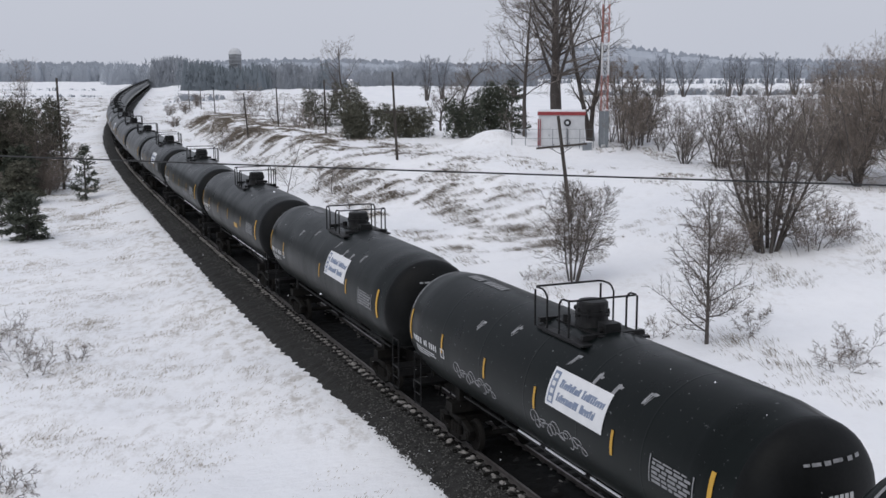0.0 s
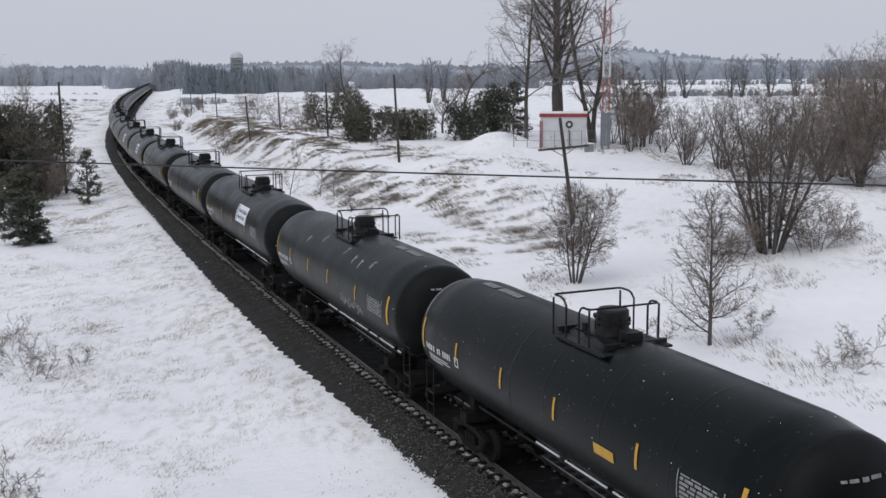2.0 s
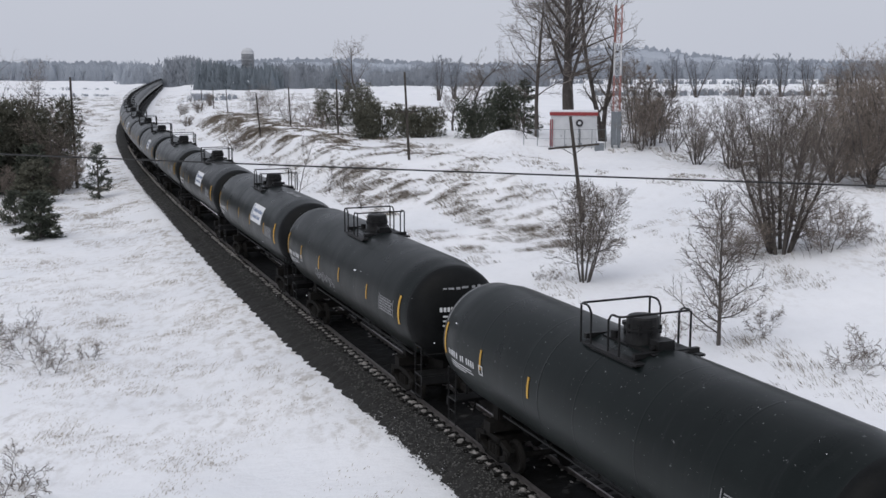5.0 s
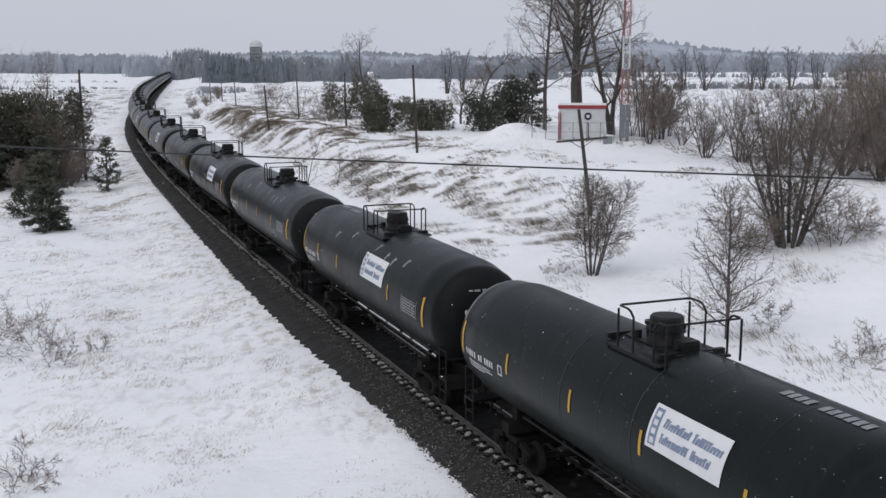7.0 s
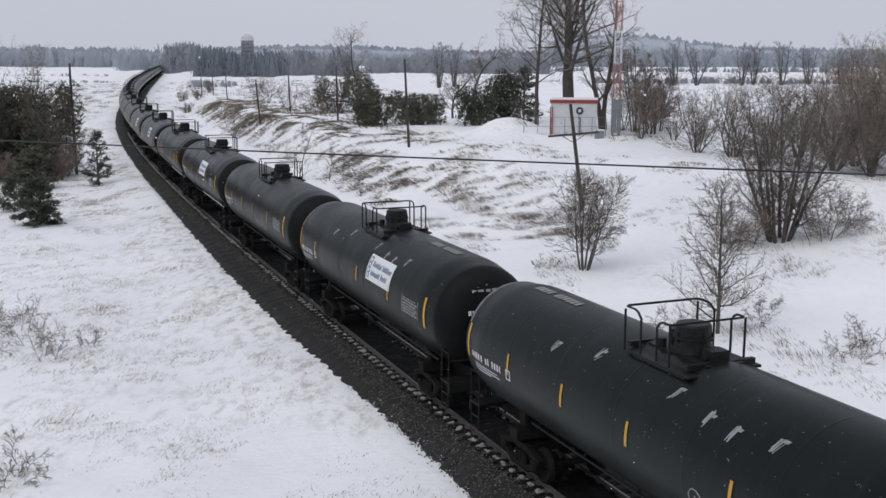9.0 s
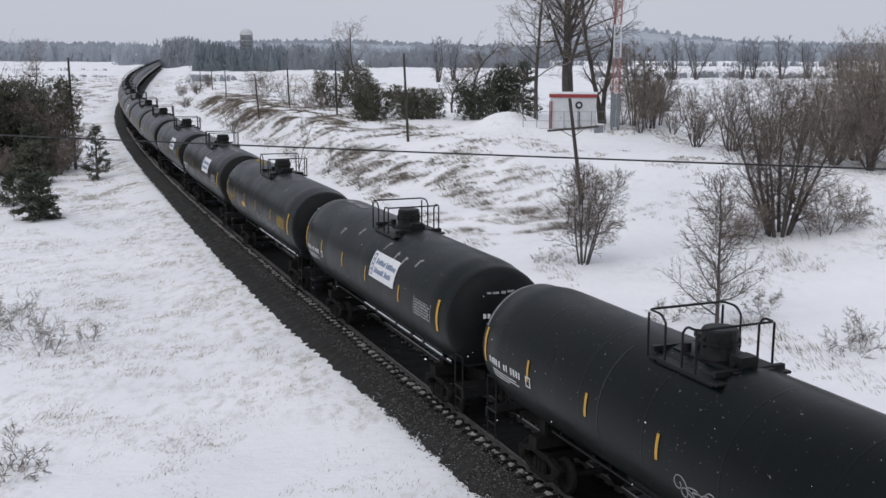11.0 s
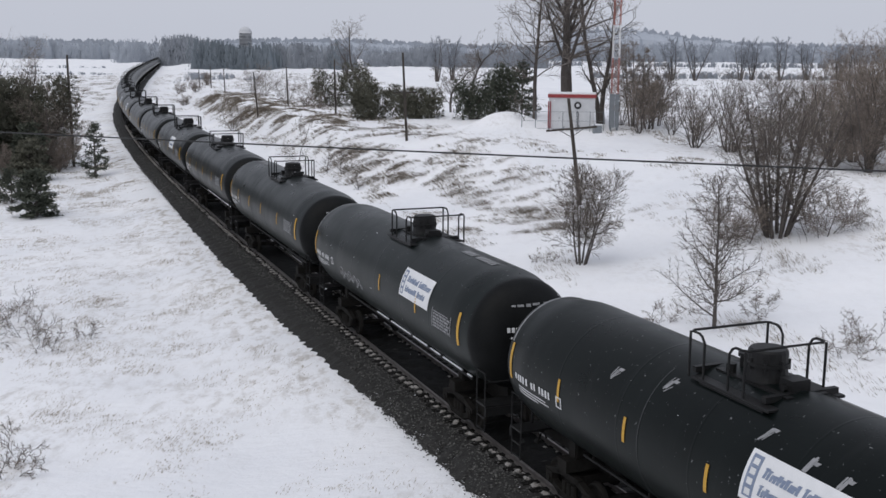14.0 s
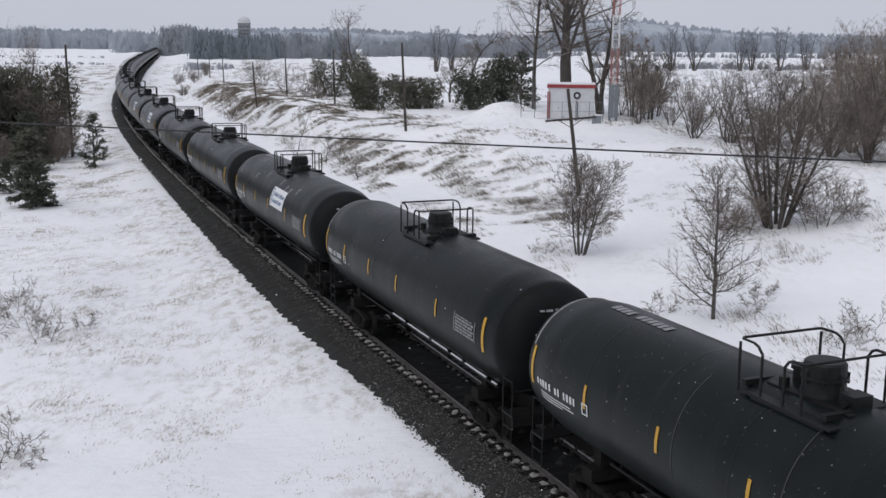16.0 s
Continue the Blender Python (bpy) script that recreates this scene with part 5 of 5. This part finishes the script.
def on_bank(rng):
    s, o = rng.uniform(30, 190), rng.triangular(12, 27, 15)
    n = 0.35 * noise.noise(Vector((s * 0.07, o * 0.3, 2))) + 0.8 * noise.noise(Vector((s * 0.95 + o * 0.30, o * 0.34, 2)))
    if n < 0.05 or rng.random() > 0.2 + n:
        return None, 0, 0
    x, y, _ = track(s, o)
    return float(x), float(y), 0.6 + n


def on_far(rng):
    s, o = rng.uniform(110, 480), rng.choice((-1, -1, 1)) * rng.uniform(5, 80)
    n = noise.noise(Vector((s * 0.10, o * 0.25, 4)))
    if n < 0.1:
        return None, 0, 0
    x, y, _ = track(s, o)
    return float(x), float(y), 0.6 + n


def on_field(rng):
    s, o = rng.uniform(-20, 90), -rng.triangular(3.2, 22, 7)
    n = noise.noise(Vector((s * 0.22, o * 0.3, 5)))
    if n < 0.0 or rng.random() > 0.4 + n:
        return None, 0, 0
    x, y, _ = track(s, o)
    return float(x), float(y), 0.5 + n


def on_verge(rng):
    s, o = rng.uniform(-20, 110), -rng.uniform(3.4, 32)
    n = noise.noise(Vector((s * 0.5, o * 0.7, 15))) + 0.6 * noise.noise(Vector((s * 0.1, o * 0.16, 8)))
    if n < 0.20 or rng.random() > 0.25 + n:
        return None, 0, 0
    x, y, _ = track(s, o)
    return float(x), float(y), 0.4 + n


def on_slope(rng):
    s, o = rng.uniform(-15, 60), rng.uniform(12, 48)
    n = noise.noise(Vector((s * 0.16, o * 0.3, 9)))
    if n < 0.15 or rng.random() > 0.3 + n:
        return None, 0, 0
    x, y, _ = track(s, o)
    return float(x), float(y), 0.5 + n


grass("dry straw-coloured grass combed flat on the snowy bank", 60000, on_bank, 0.30, 301, (-1.5, -0.9), 0.2, DULL)
grass("dry weeds showing through far snow", 26000, on_far, 0.5, 304, (-0.8, -0.3), 0.8, DULL)
grass("sparse dry grass tips in the snow field", 12000, on_field, 0.13, 302, (0.9, 0.0), 0.25, PALE)
grass("thin grey-brown weed tips in the snow field", 30000, on_verge, 0.16, 305, (0.7, 0.0), 0.45, PALE)
grass("sparse dry grass and weeds on the snowy slope", 14000, on_slope, 0.28, 303, (-0.9, 0.0), 0.3, DULL)


# ---- loose stones, sleepers and snow along the track ----
def stones(label, name, mat, count, pick, lo, hi, seed, flat=0.75):
    rng = random.Random(seed)
    verts, faces = [], []
    for _ in range(count):
        x, y, z = pick(rng)
        r, i = rng.uniform(lo, hi), len(verts)
        a = rng.uniform(0, 6.283)
        for k in range(4):
            q = r * rng.uniform(0.7, 1.2)
            verts.append((x + q * math.cos(a + k * 1.571), y + q * math.sin(a + k * 1.571), z + rng.uniform(-0.3, 0.3) * r))
        verts += [(x, y, z + r * flat * rng.uniform(0.7, 1.1)), (x, y, z - r * flat)]
        faces += [(i + k, i + (k + 1) % 4, i + 4) for k in range(4)] + [(i + (k + 1) % 4, i + k, i + 5) for k in range(4)]
    me = from_arrays(name, verts, faces)
    me.materials.append(mat)
    return tagged(new(name, me), label, "stones" if mat is BALLAST else "snow", kind="stuff")


BEDP = ((-3.0, -2.5, -2.1, -1.75, -1.4, -0.95, 0), (-0.76, -0.45, -0.24, -0.17, -0.15, -0.16, -0.16))


def on_shoulder(rng):
    s, o = -20 + 110 * rng.random() ** 1.6, rng.uniform(-2.75, -0.85)
    x, y, z = track(s, o)
    return float(x), float(y), float(z) + float(np.interp(o, *BEDP)) + rng.uniform(-0.01, 0.03)


def beside_rail(rng):
    s = -20 + 0.52 * rng.randrange(300) + 0.26 + rng.gauss(0, 0.06)
    o = rng.gauss(-1.04, 0.05)
    x, y, z = track(s, o)
    return float(x), float(y), float(z) - 0.12


def at_edge(rng):
    s, o = rng.uniform(-20, 70), rng.gauss(-2.42, 0.16)
    x, y, z = track(s, o)
    return float(x), float(y), float(z) + float(np.interp(o, *BEDP)) - 0.02


stones("loose dark crushed stones on the ballast shoulder", "ballast_stones", BALLAST, 26000, on_shoulder, 0.018, 0.045, 401)
def over_edge(rng):
    s, o = -20 + 100 * rng.random() ** 1.4, -2.42 - abs(rng.gauss(0, 0.12))
    x, y, z = track(s, o)
    return float(x), float(y), floor_at(float(x), float(y)) + 0.01


def inner_side(rng):
    s = -20 + 0.52 * rng.randrange(80) + rng.gauss(0, 0.1)
    x, y, z = track(s, rng.gauss(0.56, 0.07))
    return float(x), float(y), float(z) - 0.11


stones("scattered dark stones on the snow along the ballast", "edge_stones", BALLAST, 1800, over_edge, 0.015, 0.04, 404)
stones("dirty snow lumps inside the far rail", "inner_snow_lumps", CLUMP, 70, inner_side, 0.04, 0.09, 405, 0.5)
stones("dirty snow lumps between the sleepers beside the rail", "snow_lumps", CLUMP, 1300, beside_rail, 0.05, 0.11, 402, 0.6)
stones("ragged snow crumbs along the ballast edge", "snow_crumbs", FRESH, 1800, at_edge, 0.012, 0.035, 403, 0.5)

_bm = bmesh.new()
box(_bm, (0, 0, 0), (2.6, 0.23, 0.17))
bmesh.ops.bevel(_bm, geom=list(_bm.edges), offset=0.012, segments=1, affect="EDGES")
SLEEPER = bpy.data.meshes.new("sleeper")
_bm.to_mesh(SLEEPER)
_bm.free()
for k in range(290):
    s = -20 + 0.52 * k
    x, y, z = track(s)
    ob = hang("sleeper", SLEEPER, TIE, BEDOB)
    ob.matrix_basis = pose(float(x), float(y), float(z) - 0.215, 0, 0, -math.degrees(float(np.interp(s, SG, HEAD))))

# roadside brush takes the same haze-tinted wood colour
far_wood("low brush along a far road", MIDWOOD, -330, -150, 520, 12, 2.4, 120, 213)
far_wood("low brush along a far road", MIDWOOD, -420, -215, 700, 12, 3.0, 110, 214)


def snowfall():
    """Sparse flakes that drift down together before the camera."""
    rng = random.Random(77)
    verts, faces = [], []
    for _ in range(1500):
        x, y, z = rng.uniform(-10, 26), rng.uniform(7, 34), rng.uniform(0.5, 30)
        r, i = rng.uniform(0.004, 0.011), len(verts)
        verts += [(x - r, y, z), (x + r * 1.2, y, z), (x, y - r, z), (x, y + r, z), (x, y, z - r * 0.8), (x, y, z + r)]
        faces += [(i, i + 2, i + 5), (i + 2, i + 1, i + 5), (i + 1, i + 3, i + 5), (i + 3, i, i + 5), (i + 2, i, i + 4), (i + 1, i + 2, i + 4), (i + 3, i + 1, i + 4), (i, i + 3, i + 4)]
    me = from_arrays("falling_snow", verts, faces)
    me.materials.append(FRESH)
    return tagged(new("falling_snow", me), "sparse small snowflakes drifting down", "snowflakes", kind="stuff")


FLAKES = snowfall()


def motions():
    for n, car in CARS.items():
        walk(car, [(t, car_pose(car_s(n, t))) for t in np.linspace(0, 16, 17)])
    walk(FLAKES, [(t, pose(-0.75 * t, 0.1 * math.sin(t), -0.95 * t)) for t in range(0, 17, 2)])
    # wheels turn while their car passes close by
    for n, sets in WHEELS.items():
        t0, t1 = ((car_s(n, 0) - s) / SPEED for s in (45, -22))
        a, b = max(0, math.ceil(t0 * 30)), min(480, math.floor(t1 * 30))
        if b <= a or n > 18:
            continue
        for ws in sets:
            x, y, z = ws.location
            turn = math.degrees(SPEED / 30 / 0.457)
            rows = [] if a == 0 else [(0, pose(x, y, z))]
            rows += [(k / 30, pose(x, y, z) @ Matrix.Rotation(radians(turn * (k - a)), 4, "Y")) for k in range(a, b + 1)]
            if b < 480:
                rows.append((16, rows[-1][1]))
            walk(ws, rows)


motions()
